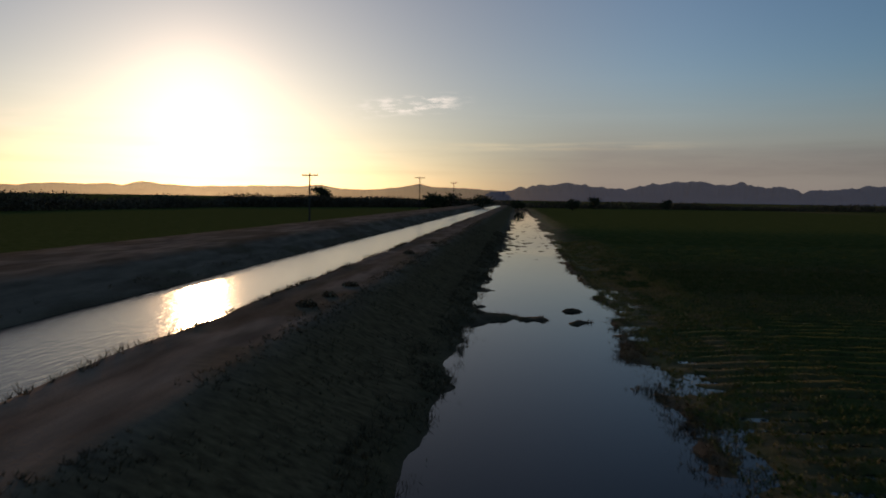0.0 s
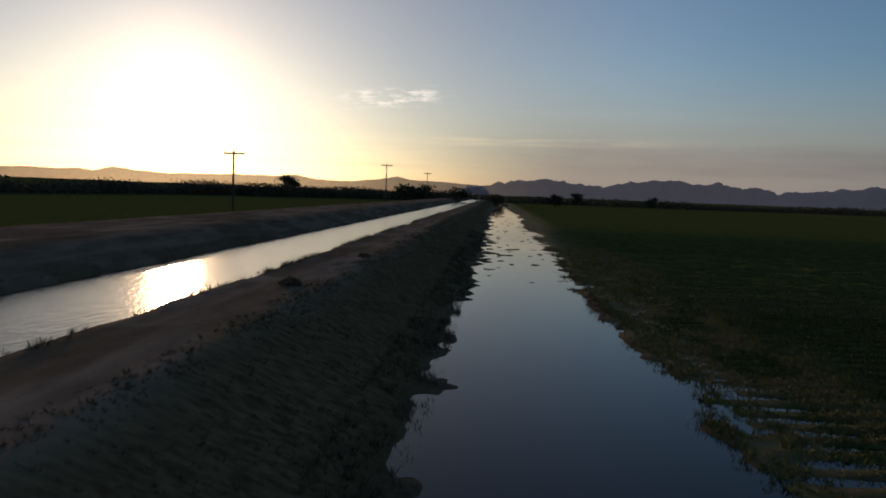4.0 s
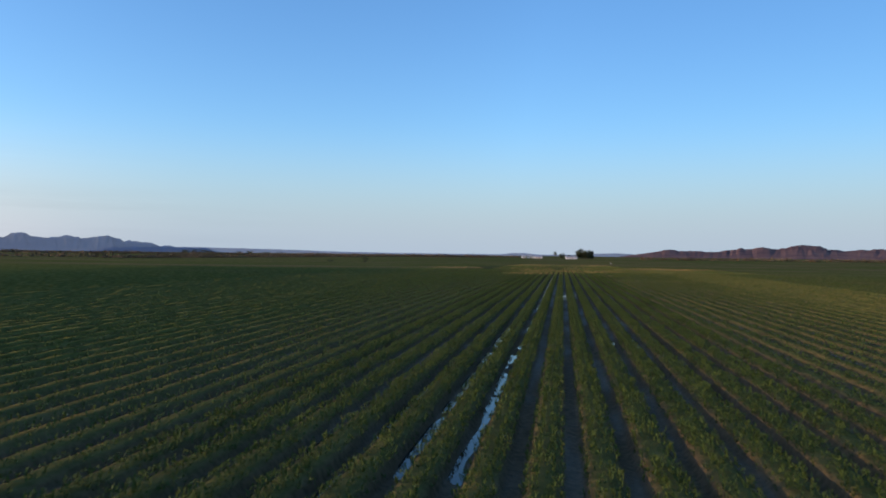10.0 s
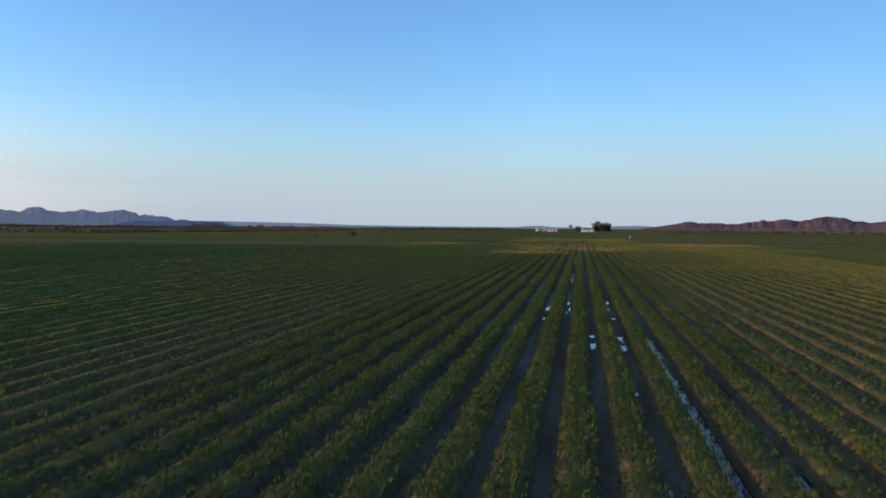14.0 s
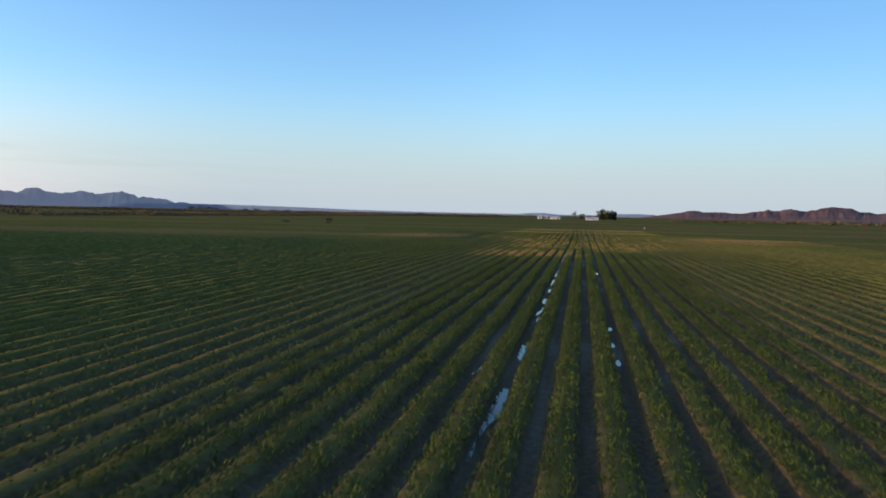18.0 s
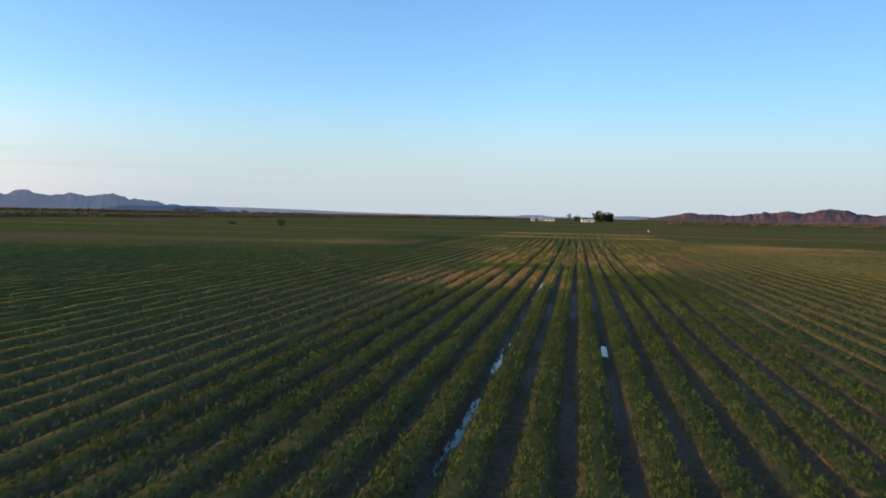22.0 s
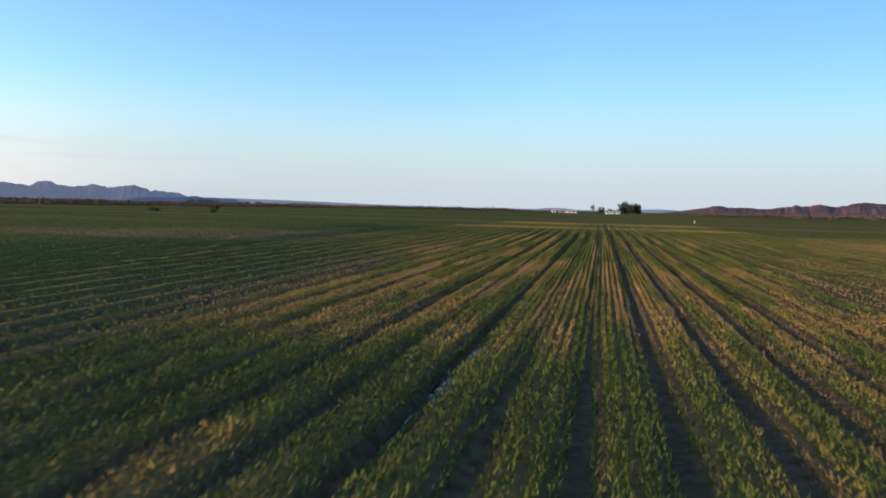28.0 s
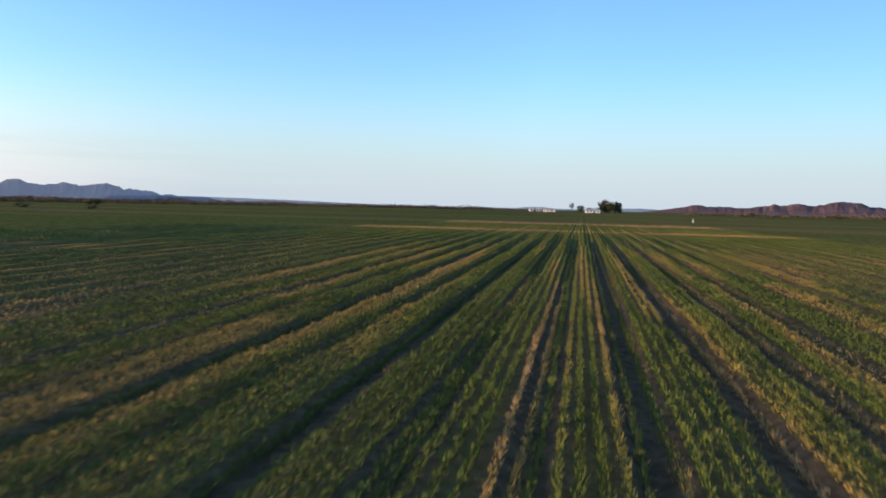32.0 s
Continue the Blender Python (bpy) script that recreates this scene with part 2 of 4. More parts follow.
def water_material(name, ripple, ripple_scale, tint, rough=0.03):
    m = bpy.data.materials.new(name)
    m.use_nodes = True
    t = m.node_tree
    b = t.nodes["Principled BSDF"]
    b.inputs["Base Color"].default_value = (*tint, 1)
    b.inputs["Roughness"].default_value, b.inputs["IOR"].default_value = rough, 1.33
    geo = t.nodes.new("ShaderNodeNewGeometry")
    mp = t.nodes.new("ShaderNodeMapping")
    mp.inputs["Scale"].default_value = (0.35, 1.0, 1.0)
    t.links.new(geo.outputs["Position"], mp.inputs[0])
    n = t.nodes.new("ShaderNodeTexNoise")
    n.inputs["Scale"].default_value, n.inputs["Detail"].default_value = ripple_scale, 3.0
    t.links.new(mp.outputs[0], n.inputs[0])
    bp = t.nodes.new("ShaderNodeBump")
    bp.inputs["Strength"].default_value, bp.inputs["Distance"].default_value = ripple, 0.02
    t.links.new(n.outputs[0], bp.inputs["Height"])
    t.links.new(bp.outputs[0], b.inputs["Normal"])
    return m


def ground_material():
    """Soil, crop litter, road dust and wet mud, laid out by the sheet's own cover, road, wet and dry layers."""
    m = bpy.data.materials.new("ground_soil")
    m.use_nodes = True
    t = m.node_tree
    b = t.nodes["Principled BSDF"]
    b.inputs["Specular IOR Level"].default_value = 0.35
    geo = t.nodes.new("ShaderNodeNewGeometry")

    def noise_at(scale, detail, stretch=(1, 1, 1)):
        mp = t.nodes.new("ShaderNodeMapping")
        mp.inputs["Scale"].default_value = stretch
        t.links.new(geo.outputs["Position"], mp.inputs[0])
        n = t.nodes.new("ShaderNodeTexNoise")
        n.inputs["Scale"].default_value, n.inputs["Detail"].default_value = scale, detail
        t.links.new(mp.outputs[0], n.inputs[0])
        return n.outputs[0]

    def ramp(fac, stops):
        r = t.nodes.new("ShaderNodeValToRGB")
        el = r.color_ramp.elements
        while len(el) < len(stops):
            el.new(0.5)
        for e, (p, c) in zip(el, stops):
            e.position, e.color = p, (*c, 1)
        t.links.new(fac, r.inputs[0])
        return r.outputs[0]

    def mix(fac, a, bb):
        n = t.nodes.new("ShaderNodeMix")
        n.data_type = "RGBA"
        t.links.new(fac, n.inputs[0])
        t.links.new(a, n.inputs[6])
        t.links.new(bb, n.inputs[7])
        return n.outputs[2]

    def layer(name):
        a = t.nodes.new("ShaderNodeAttribute")
        a.attribute_name = name
        return a.outputs["Fac"]

    soil = ramp(noise_at(7, 8), [(0.3, (0.066, 0.044, 0.025)), (0.7, (0.165, 0.106, 0.060))])
    green = ramp(noise_at(3.0, 8, (1.0, 0.35, 1.0)), [(0.3, (0.064, 0.076, 0.018)), (0.55, (0.110, 0.121, 0.029)), (0.75, (0.178, 0.153, 0.048))])
    straw = ramp(noise_at(5.0, 8, (1.0, 0.3, 1.0)), [(0.3, (0.10, 0.065, 0.032)), (0.7, (0.30, 0.20, 0.095))])
    dust = ramp(noise_at(1.3, 8, (0.25, 1.0, 1.0)), [(0.3, (0.17, 0.122, 0.085)), (0.7, (0.37, 0.268, 0.185))])
    crop = mix(layer("dry"), green, straw)
    base = mix(layer("cover"), soil, crop)
    base = mix(layer("road"), base, dust)
    soaked = t.nodes.new("ShaderNodeMapRange")          # wet earth is darker
    soaked.inputs[3].default_value, soaked.inputs[4].default_value = 1.0, 0.85
    t.links.new(layer("wet"), soaked.inputs[0])
    darker = t.nodes.new("ShaderNodeVectorMath")
    darker.operation = "SCALE"
    t.links.new(base, darker.inputs[0])
    t.links.new(soaked.outputs[0], darker.inputs["Scale"])
    t.links.new(darker.outputs[0], b.inputs["Base Color"])
    for socket, dry_value, wet_value in (("Roughness", 1.0, 0.55), ("Specular IOR Level", 0.0, 0.055)):
        wet = t.nodes.new("ShaderNodeMapRange")
        wet.inputs[3].default_value, wet.inputs[4].default_value = dry_value, wet_value
        t.links.new(layer("wet"), wet.inputs[0])
        t.links.new(wet.outputs[0], b.inputs[socket])
    bp = t.nodes.new("ShaderNodeBump")
    bp.inputs["Strength"].default_value, bp.inputs["Distance"].default_value = 0.5, 0.05
    t.links.new(noise_at(14, 10), bp.inputs["Height"])
    t.links.new(bp.outputs[0], b.inputs["Normal"])
    return m


def crop_material(name):
    """Cereal blades: each blade its own green, drier and yellower in drifts across the field."""
    m = bpy.data.materials.new(name)
    m.use_nodes = True
    t = m.node_tree
    b = t.nodes["Principled BSDF"]
    b.inputs["Roughness"].default_value = 0.6
    b.inputs["Specular IOR Level"].default_value = 0.08
    geo = t.nodes.new("ShaderNodeNewGeometry")
    dry = t.nodes.new("ShaderNodeAttribute")
    dry.attribute_name = "dry"
    mp = t.nodes.new("ShaderNodeMapping")
    mp.inputs["Scale"].default_value = (1.0, 0.22, 1.0)
    t.links.new(geo.outputs["Position"], mp.inputs[0])
    n = t.nodes.new("ShaderNodeTexNoise")
    n.inputs["Scale"].default_value, n.inputs["Detail"].default_value = 0.9, 4.0
    t.links.new(mp.outputs[0], n.inputs[0])
    a1 = t.nodes.new("ShaderNodeMath")
    a1.operation = "MULTIPLY_ADD"
    a1.inputs[1].default_value = 0.14
    t.links.new(geo.outputs["Random Per Island"], a1.inputs[0])
    t.links.new(dry.outputs["Fac"], a1.inputs[2])
    a2 = t.nodes.new("ShaderNodeMath")
    a2.operation = "MULTIPLY_ADD"
    a2.inputs[1].default_value = 0.50
    t.links.new(n.outputs[0], a2.inputs[0])
    t.links.new(a1.outputs[0], a2.inputs[2])
    r = t.nodes.new("ShaderNodeValToRGB")
    el = r.color_ramp.elements
    stops = [(0.06, (0.046, 0.069, 0.014)), (0.45, (0.100, 0.127, 0.027)), (0.68, (0.196, 0.162, 0.042)), (0.86, (0.28, 0.185, 0.066)), (1.0, (0.36, 0.245, 0.110))]
    while len(el) < len(stops):
        el.new(0.5)
    for e, (p, c) in zip(el, stops):
        e.position, e.color = p, (*c, 1)
    t.links.new(a2.outputs[0], r.inputs[0])
    t.links.new(r.outputs[0], b.inputs["Base Color"])
    # leaves curl over, so their faces shade part-way as if turned up
    curl = t.nodes.new("ShaderNodeVectorMath")
    curl.operation = "ADD"
    curl.inputs[1].default_value = (0.0, 0.0, 0.24)
    t.links.new(geo.outputs["Normal"], curl.inputs[0])
    unit = t.nodes.new("ShaderNodeVectorMath")
    unit.operation = "NORMALIZE"
    t.links.new(curl.outputs[0], unit.inputs[0])
    t.links.new(unit.outputs[0], b.inputs["Normal"])
    tr = t.nodes.new("ShaderNodeBsdfTranslucent")
    t.links.new(r.outputs[0], tr.inputs[0])
    mx = t.nodes.new("ShaderNodeMixShader")
    mx.inputs[0].default_value = 0.04
    t.links.new(b.outputs[0], mx.inputs[1])
    t.links.new(tr.outputs[0], mx.inputs[2])
    t.links.new(mx.outputs[0], t.nodes["Material Output"].inputs[0])
    return m


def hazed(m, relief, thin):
    """Haze put into far rock: its slopes shade almost alike, with only a little of their relief left, and it is part
    transparent.
    """
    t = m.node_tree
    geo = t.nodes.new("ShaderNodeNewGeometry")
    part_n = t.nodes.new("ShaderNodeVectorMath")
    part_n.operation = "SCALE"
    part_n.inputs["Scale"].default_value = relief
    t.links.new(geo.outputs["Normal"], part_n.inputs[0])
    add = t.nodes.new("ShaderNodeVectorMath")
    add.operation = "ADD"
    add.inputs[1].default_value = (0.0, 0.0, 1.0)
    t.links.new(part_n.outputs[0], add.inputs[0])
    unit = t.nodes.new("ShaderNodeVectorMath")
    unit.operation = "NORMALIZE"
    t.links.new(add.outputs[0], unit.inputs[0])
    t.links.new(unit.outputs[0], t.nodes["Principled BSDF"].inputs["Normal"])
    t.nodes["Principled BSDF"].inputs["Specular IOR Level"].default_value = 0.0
    veil = t.nodes.new("ShaderNodeMixShader")          # part-transparent rock lets the bright sky behind through, in place of real haze
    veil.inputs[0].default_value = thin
    see_through = t.nodes.new("ShaderNodeBsdfTransparent")
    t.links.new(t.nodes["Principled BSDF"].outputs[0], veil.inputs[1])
    t.links.new(see_through.outputs[0], veil.inputs[2])
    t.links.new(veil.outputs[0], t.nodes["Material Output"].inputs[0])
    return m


GROUND = ground_material()
CROP = crop_material("cereal_blades")
WEED = material("dry_weeds", [(0.3, (0.085, 0.056, 0.028)), (0.55, (0.170, 0.110, 0.054)), (0.85, (0.30, 0.190, 0.09))], 1.2, island=0.5, bump=0)
STRAW = material("straw_grass", [(0.3, (0.09, 0.06, 0.03)), (0.55, (0.22, 0.14, 0.07)), (0.8, (0.36, 0.24, 0.12))], 1.2, island=0.5, bump=0)
CANAL = water_material("canal_water", 1.0, 5.0, (0.030, 0.032, 0.026), 0.19)
STILL = water_material("still_water", 0.02, 2.0, (0.012, 0.013, 0.012))
STILL.node_tree.nodes["Principled BSDF"].inputs["IOR"].default_value = 1.24
BARK = material("bark", [(0.3, (0.035, 0.026, 0.020)), (0.7, (0.10, 0.075, 0.055))], 9, bump=0.6)
LEAF = material("tree_leaves", [(0.3, (0.018, 0.028, 0.010)), (0.6, (0.045, 0.058, 0.020)), (0.8, (0.085, 0.085, 0.035))], 0.8, island=0.5, bump=0)
BRUSH = material("desert_brush", [(0.3, (0.062, 0.047, 0.027)), (0.55, (0.13, 0.094, 0.052)), (0.8, (0.22, 0.155, 0.085))], 0.25, island=0.5, bump=0)
# west, sunset and low ranges: haze painted as bluish, warm or pale base colours
WEST_ROCK = hazed(material("far_blue_haze_rock", [(0.3, (0.140, 0.180, 0.255)), (0.7, (0.188, 0.228, 0.305))], 0.006, rough=1.0, bump=0.3, bump_scale=0.03), 0.35, 0.36)
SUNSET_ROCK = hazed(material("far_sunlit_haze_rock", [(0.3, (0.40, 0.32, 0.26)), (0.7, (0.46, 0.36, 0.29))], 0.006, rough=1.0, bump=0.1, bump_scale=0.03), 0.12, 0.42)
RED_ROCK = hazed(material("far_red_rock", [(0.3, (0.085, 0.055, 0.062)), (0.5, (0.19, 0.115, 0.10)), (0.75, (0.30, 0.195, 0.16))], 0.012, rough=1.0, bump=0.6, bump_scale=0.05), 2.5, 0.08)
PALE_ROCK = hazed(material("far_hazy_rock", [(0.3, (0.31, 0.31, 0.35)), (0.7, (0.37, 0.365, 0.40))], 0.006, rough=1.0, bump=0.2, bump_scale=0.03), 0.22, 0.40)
POLE_WOOD = material("weathered_pole_wood", [(0.3, (0.05, 0.04, 0.03)), (0.7, (0.13, 0.10, 0.075))], 6, bump=0.4, stretch=(1, 1, 0.1))
STEEL = material("galvanised_steel", [(0.3, (0.30, 0.30, 0.31)), (0.7, (0.45, 0.45, 0.46))], 8, rough=0.45, metal=0.8, bump=0.1)
CERAMIC = material("brown_ceramic", [(0.3, (0.08, 0.05, 0.035)), (0.7, (0.12, 0.08, 0.055))], 20, rough=0.25, bump=0)
WHITE_WALL = material("white_painted_wall", [(0.3, (0.66, 0.64, 0.60)), (0.7, (0.82, 0.80, 0.76))], 1.5, rough=0.7, bump=0.15)
ROOF = material("grey_metal_roof", [(0.3, (0.33, 0.33, 0.34)), (0.7, (0.50, 0.49, 0.48))], 0.8, rough=0.5, bump=0.2)
DARK_GLASS = material("dark_window_glass", [(0.3, (0.02, 0.022, 0.026)), (0.7, (0.035, 0.038, 0.042))], 2, rough=0.1, bump=0)
TIMBER = material("brown_door_timber", [(0.3, (0.09, 0.06, 0.04)), (0.7, (0.16, 0.11, 0.07))], 4, bump=0.2)

# ---- building helpers ----
def part(name, bm, mat, parent=None, label=""):
    me = bpy.data.meshes.new(name)
    bm.to_mesh(me)
    bm.free()
    me.materials.append(mat)
    ob = new(name, me)
    if parent:
        ob.parent = parent
    if label:
        ob["label"] = label
    return ob


def empty(name, m):
    ob = new(name)
    ob.empty_display_size = 0.2
    ob.matrix_world = m
    return ob


def bm_box(bm, cx, cy, cz, sx, sy, sz, m=Matrix()):
    r = bmesh.ops.create_cube(bm, size=1.0, matrix=m @ Matrix.Translation((cx, cy, cz)) @ Matrix.Diagonal((sx, sy, sz, 1)))
    return r["verts"]


def bm_cyl(bm, a, b, r1, r2, seg=8):
    a, b = Vector(a), Vector(b)
    d = b - a
    m = Matrix.Translation((a + b) / 2) @ d.to_track_quat("Z", "Y").to_matrix().to_4x4()
    bmesh.ops.create_cone(bm, cap_ends=True, segments=seg, radius1=r1, radius2=r2, depth=d.length, matrix=m)


def np_mesh(name, verts, faces, mat, smooth=False, layers=None):
    """A mesh from arrays that the code has worked out; faces all with the same number of corners."""
    me = bpy.data.meshes.new(name)
    nv, (nf, k) = len(verts), faces.shape
    me.vertices.add(nv)
    me.vertices.foreach_set("co", np.ascontiguousarray(verts, dtype=np.float32).ravel())
    me.loops.add(nf * k)
    me.loops.foreach_set("vertex_index", np.ascontiguousarray(faces, dtype=np.int32).ravel())
    me.polygons.add(nf)
    me.polygons.foreach_set("loop_start", np.arange(0, nf * k, k, dtype=np.int32))
    if smooth:
        me.polygons.foreach_set("use_smooth", np.ones(nf, dtype=bool))
    for key, values in (layers or {}).items():
        at = me.attributes.new(key, "FLOAT", "POINT")
        at.data.foreach_set("value", np.ascontiguousarray(values, dtype=np.float32).ravel())
    me.update(calc_edges=True)
    me.materials.append(mat)
    return new(name, me)


def hash2(ix, iy, seed):
    h = np.sin(ix * 127.1 + iy * 311.7 + seed * 74.7) * 43758.5453
    return h - np.floor(h)


def vnoise(x, y, seed=0):
    """Smooth value noise, 0 to 1, one cell a unit."""
    ix, iy = np.floor(x), np.floor(y)
    fx, fy = x - ix, y - iy
    fx, fy = fx * fx * (3 - 2 * fx), fy * fy * (3 - 2 * fy)
    a, b = hash2(ix, iy, seed), hash2(ix + 1, iy, seed)
    c, d = hash2(ix, iy + 1, seed), hash2(ix + 1, iy + 1, seed)
    return (a * (1 - fx) + b * fx) * (1 - fy) + (c * (1 - fx) + d * fx) * fy


def fbm(x, y, seed=0, octaves=4):
    s, amp, tot = 0.0, 1.0, 0.0
    for o in range(octaves):
        s = s + amp * vnoise(x * 2 ** o, y * 2 ** o, seed + o * 7)
        tot += amp
        amp *= 0.5
    return s / tot


def ease(a, b, v):
    v = np.clip((v - a) / (b - a), 0, 1)
    return v * v * (3 - 2 * v)


# ---- plan, in metres ----
BED = 1.0                # metres from furrow to furrow
FURROW = -49.83            # one furrow's line; the others lie a bed apart
SKEW = -0.0364              # the canal's small turn against the row ends
DITCH_S, DITCH_N = -2.37, 4.52      # edges of the flooded tailwater ditch, from the row ends' base line
CANAL_N, CANAL_S = -10.45, -15.79      # edges of the canal's water
CANAL_Z = 1.52
ROAD_Z = CANAL_Z + 0.25
DITCH_Z = -0.02          # water level in the ditch
PUDDLE_Z = -0.15        # water level in the furrows


def skewed(x):
    return SKEW * (np.clip(x, -469, 176) - 6.09) - 7.51


def furrow_parts(x):
    """Bed number and the distance from the nearest furrow's centre line."""
    u = (x - FURROW) / BED
    k = np.round(u)
    return k, np.abs(u - k) * BED


WIDE = (-4, -2, 0, 3, 4, 5, 6, 8)      # furrows that stay open where the others have closed


# furrow, from where to where along it, and how freely water stands there
PONDS = ((-3, 25, 34, 1.15), (-2, 18, 43, 1.15), (-2, 66, 71, 1.0), (-1, 30, 58, 1.15), (-1, 67, 71, 1.0), (-1, 104, 109, 0.6), (0, 17, 23, 1.0),
         (0, 28, 52, 1.0), (0, 55, 58, 0.8), (0, 67, 76, 1.0), (0, 83, 141, 0.95), (0, 141, 156, 0.5), (0, 156, 172, 0.9), (0, 172, 184, 0.72), (1, 84, 88, 0.7), (2, 83, 97, 0.85), (2, 111, 119, 0.45),
         (2, 143, 147, 0.6), (2, 199, 204, 1.3), (3, 86, 93, 0.75), (3, 105, 116, 0.45), (3, 138, 143, 0.4), (4, 49, 52, 0.7), (4, 76, 80, 0.5),
         (5, 38, 53, 1.15), (5, 62, 93, 0.75), (6, 26, 79, 1.05), (7, 55, 64, 0.8), (7, 69, 73, 0.7),
         (7, 87, 91, 0.7), (8, 53, 61, 0.9))


def pond_depth(k, y):
    w = np.zeros_like(y)
    for kp, ya, yb, amount in PONDS:
        w = np.maximum(w, np.where(np.abs(k - kp) < 0.5, amount * ease(ya - 0.8, ya + 0.8, y) * ease(yb + 0.8, yb - 0.8, y), 0))
    return w


def open_furrow(k):
    return np.isin(np.round(k), WIDE).astype(float)


def canopy(x, y):
    """0 where single plants are drawn, 1 where the crop closes into one surface farther out."""
    return np.maximum(np.maximum(ease(7, 20, np.abs(x + 47)), ease(205, 255, y)), 0.40 * ease(184, 158, y))


def closing(x, y):
    """1 where the crop has grown shut over its furrows."""
    return np.maximum(np.maximum(ease(222, 258, y), ease(118, 212, y) * ease(15, 33, np.abs(x + 47))), ease(42, 108, np.abs(x + 47)))


def dryness(x, y):
    """0 green to 1 straw: dry drifts that lie across the beds."""
    n = fbm(x / 13 + 3, y / 9, 11, 3)
    d = ease(0.58, 0.82, n) * ease(60, 150, y) * 0.15
    ragged = 3.0 * (fbm(x / 1.5, y / 4, 12, 3) - 0.5)
    patch = ease(8.5, 3.0, np.abs(x + 54.0) + ragged) * ease(159 - 4, 159 + 1, y + ragged) * ease(159 + 20, 159 + 9, y + 3 * ragged)
    patch = np.maximum(patch, 0.55 * ease(6, 2, np.abs(x + 43.5) + ragged) * ease(159 + 8, 159 + 14, y) * ease(159 + 34, 159 + 20, y))
    lines = 0.22 + 0.78 * ease(0.30, 0.62, vnoise(x / 0.34, y / 5, 41))
    d = np.maximum(d, 0.53 * patch * (0.40 + 0.60 * lines))
    streak = ease(0.50, 0.80, vnoise(x / 0.45, y / 6, 23)) * ease(0.40, 0.70, fbm(x / 4, y / 9, 24, 2))
    d = np.maximum(d, 0.14 * streak * ease(159 + 4, 159 + 30, y) * ease(75, 40, np.abs(x + 44)) * ease(330, 230, y))
    d = np.maximum(d, 0.44 * lines * ease(175, 184, y + ragged) * ease(207, 199, y + ragged) * ease(15, 9, np.abs(x + 47) + ragged))
    thin = ease(0.55, 0.72, vnoise(x / 0.30, y / 9, 43))
    d = np.maximum(d, 0.40 * thin * ease(199, 205, y) * ease(245, 225, y) * ease(20, 12, np.abs(x + 47)))
    shore = ease(DITCH_N + 8.0, DITCH_N + 3.5, y - skewed(x)) * ease(DITCH_N - 2.0, DITCH_N, y - skewed(x))
    d = np.maximum(d, 0.60 * shore * ease(0.38, 0.60, fbm(x / 2.2, y / 0.9, 46, 3)))
    band = vnoise(x / 55 + 9, y / 10, 31) + 0.25 * (fbm(x / 9, y / 3, 33, 2) - 0.5)
    far = np.maximum(ease(222, 245, y), ease(172, 200, y) * ease(12, 24, np.abs(x + 47))) * ease(0.52, 0.76, band) * 0.62
    far = np.maximum(far, 0.85 * np.exp(-((y - 306 - 0.08 * (x + 50) - 3 * (vnoise(x / 30, x * 0, 35) - 0.5)) / 2.8) ** 2) * ease(0.22, 0.5, vnoise(x / 24, x * 0 + 3, 36)))
    return np.clip(np.maximum(d, far), 0, 1)


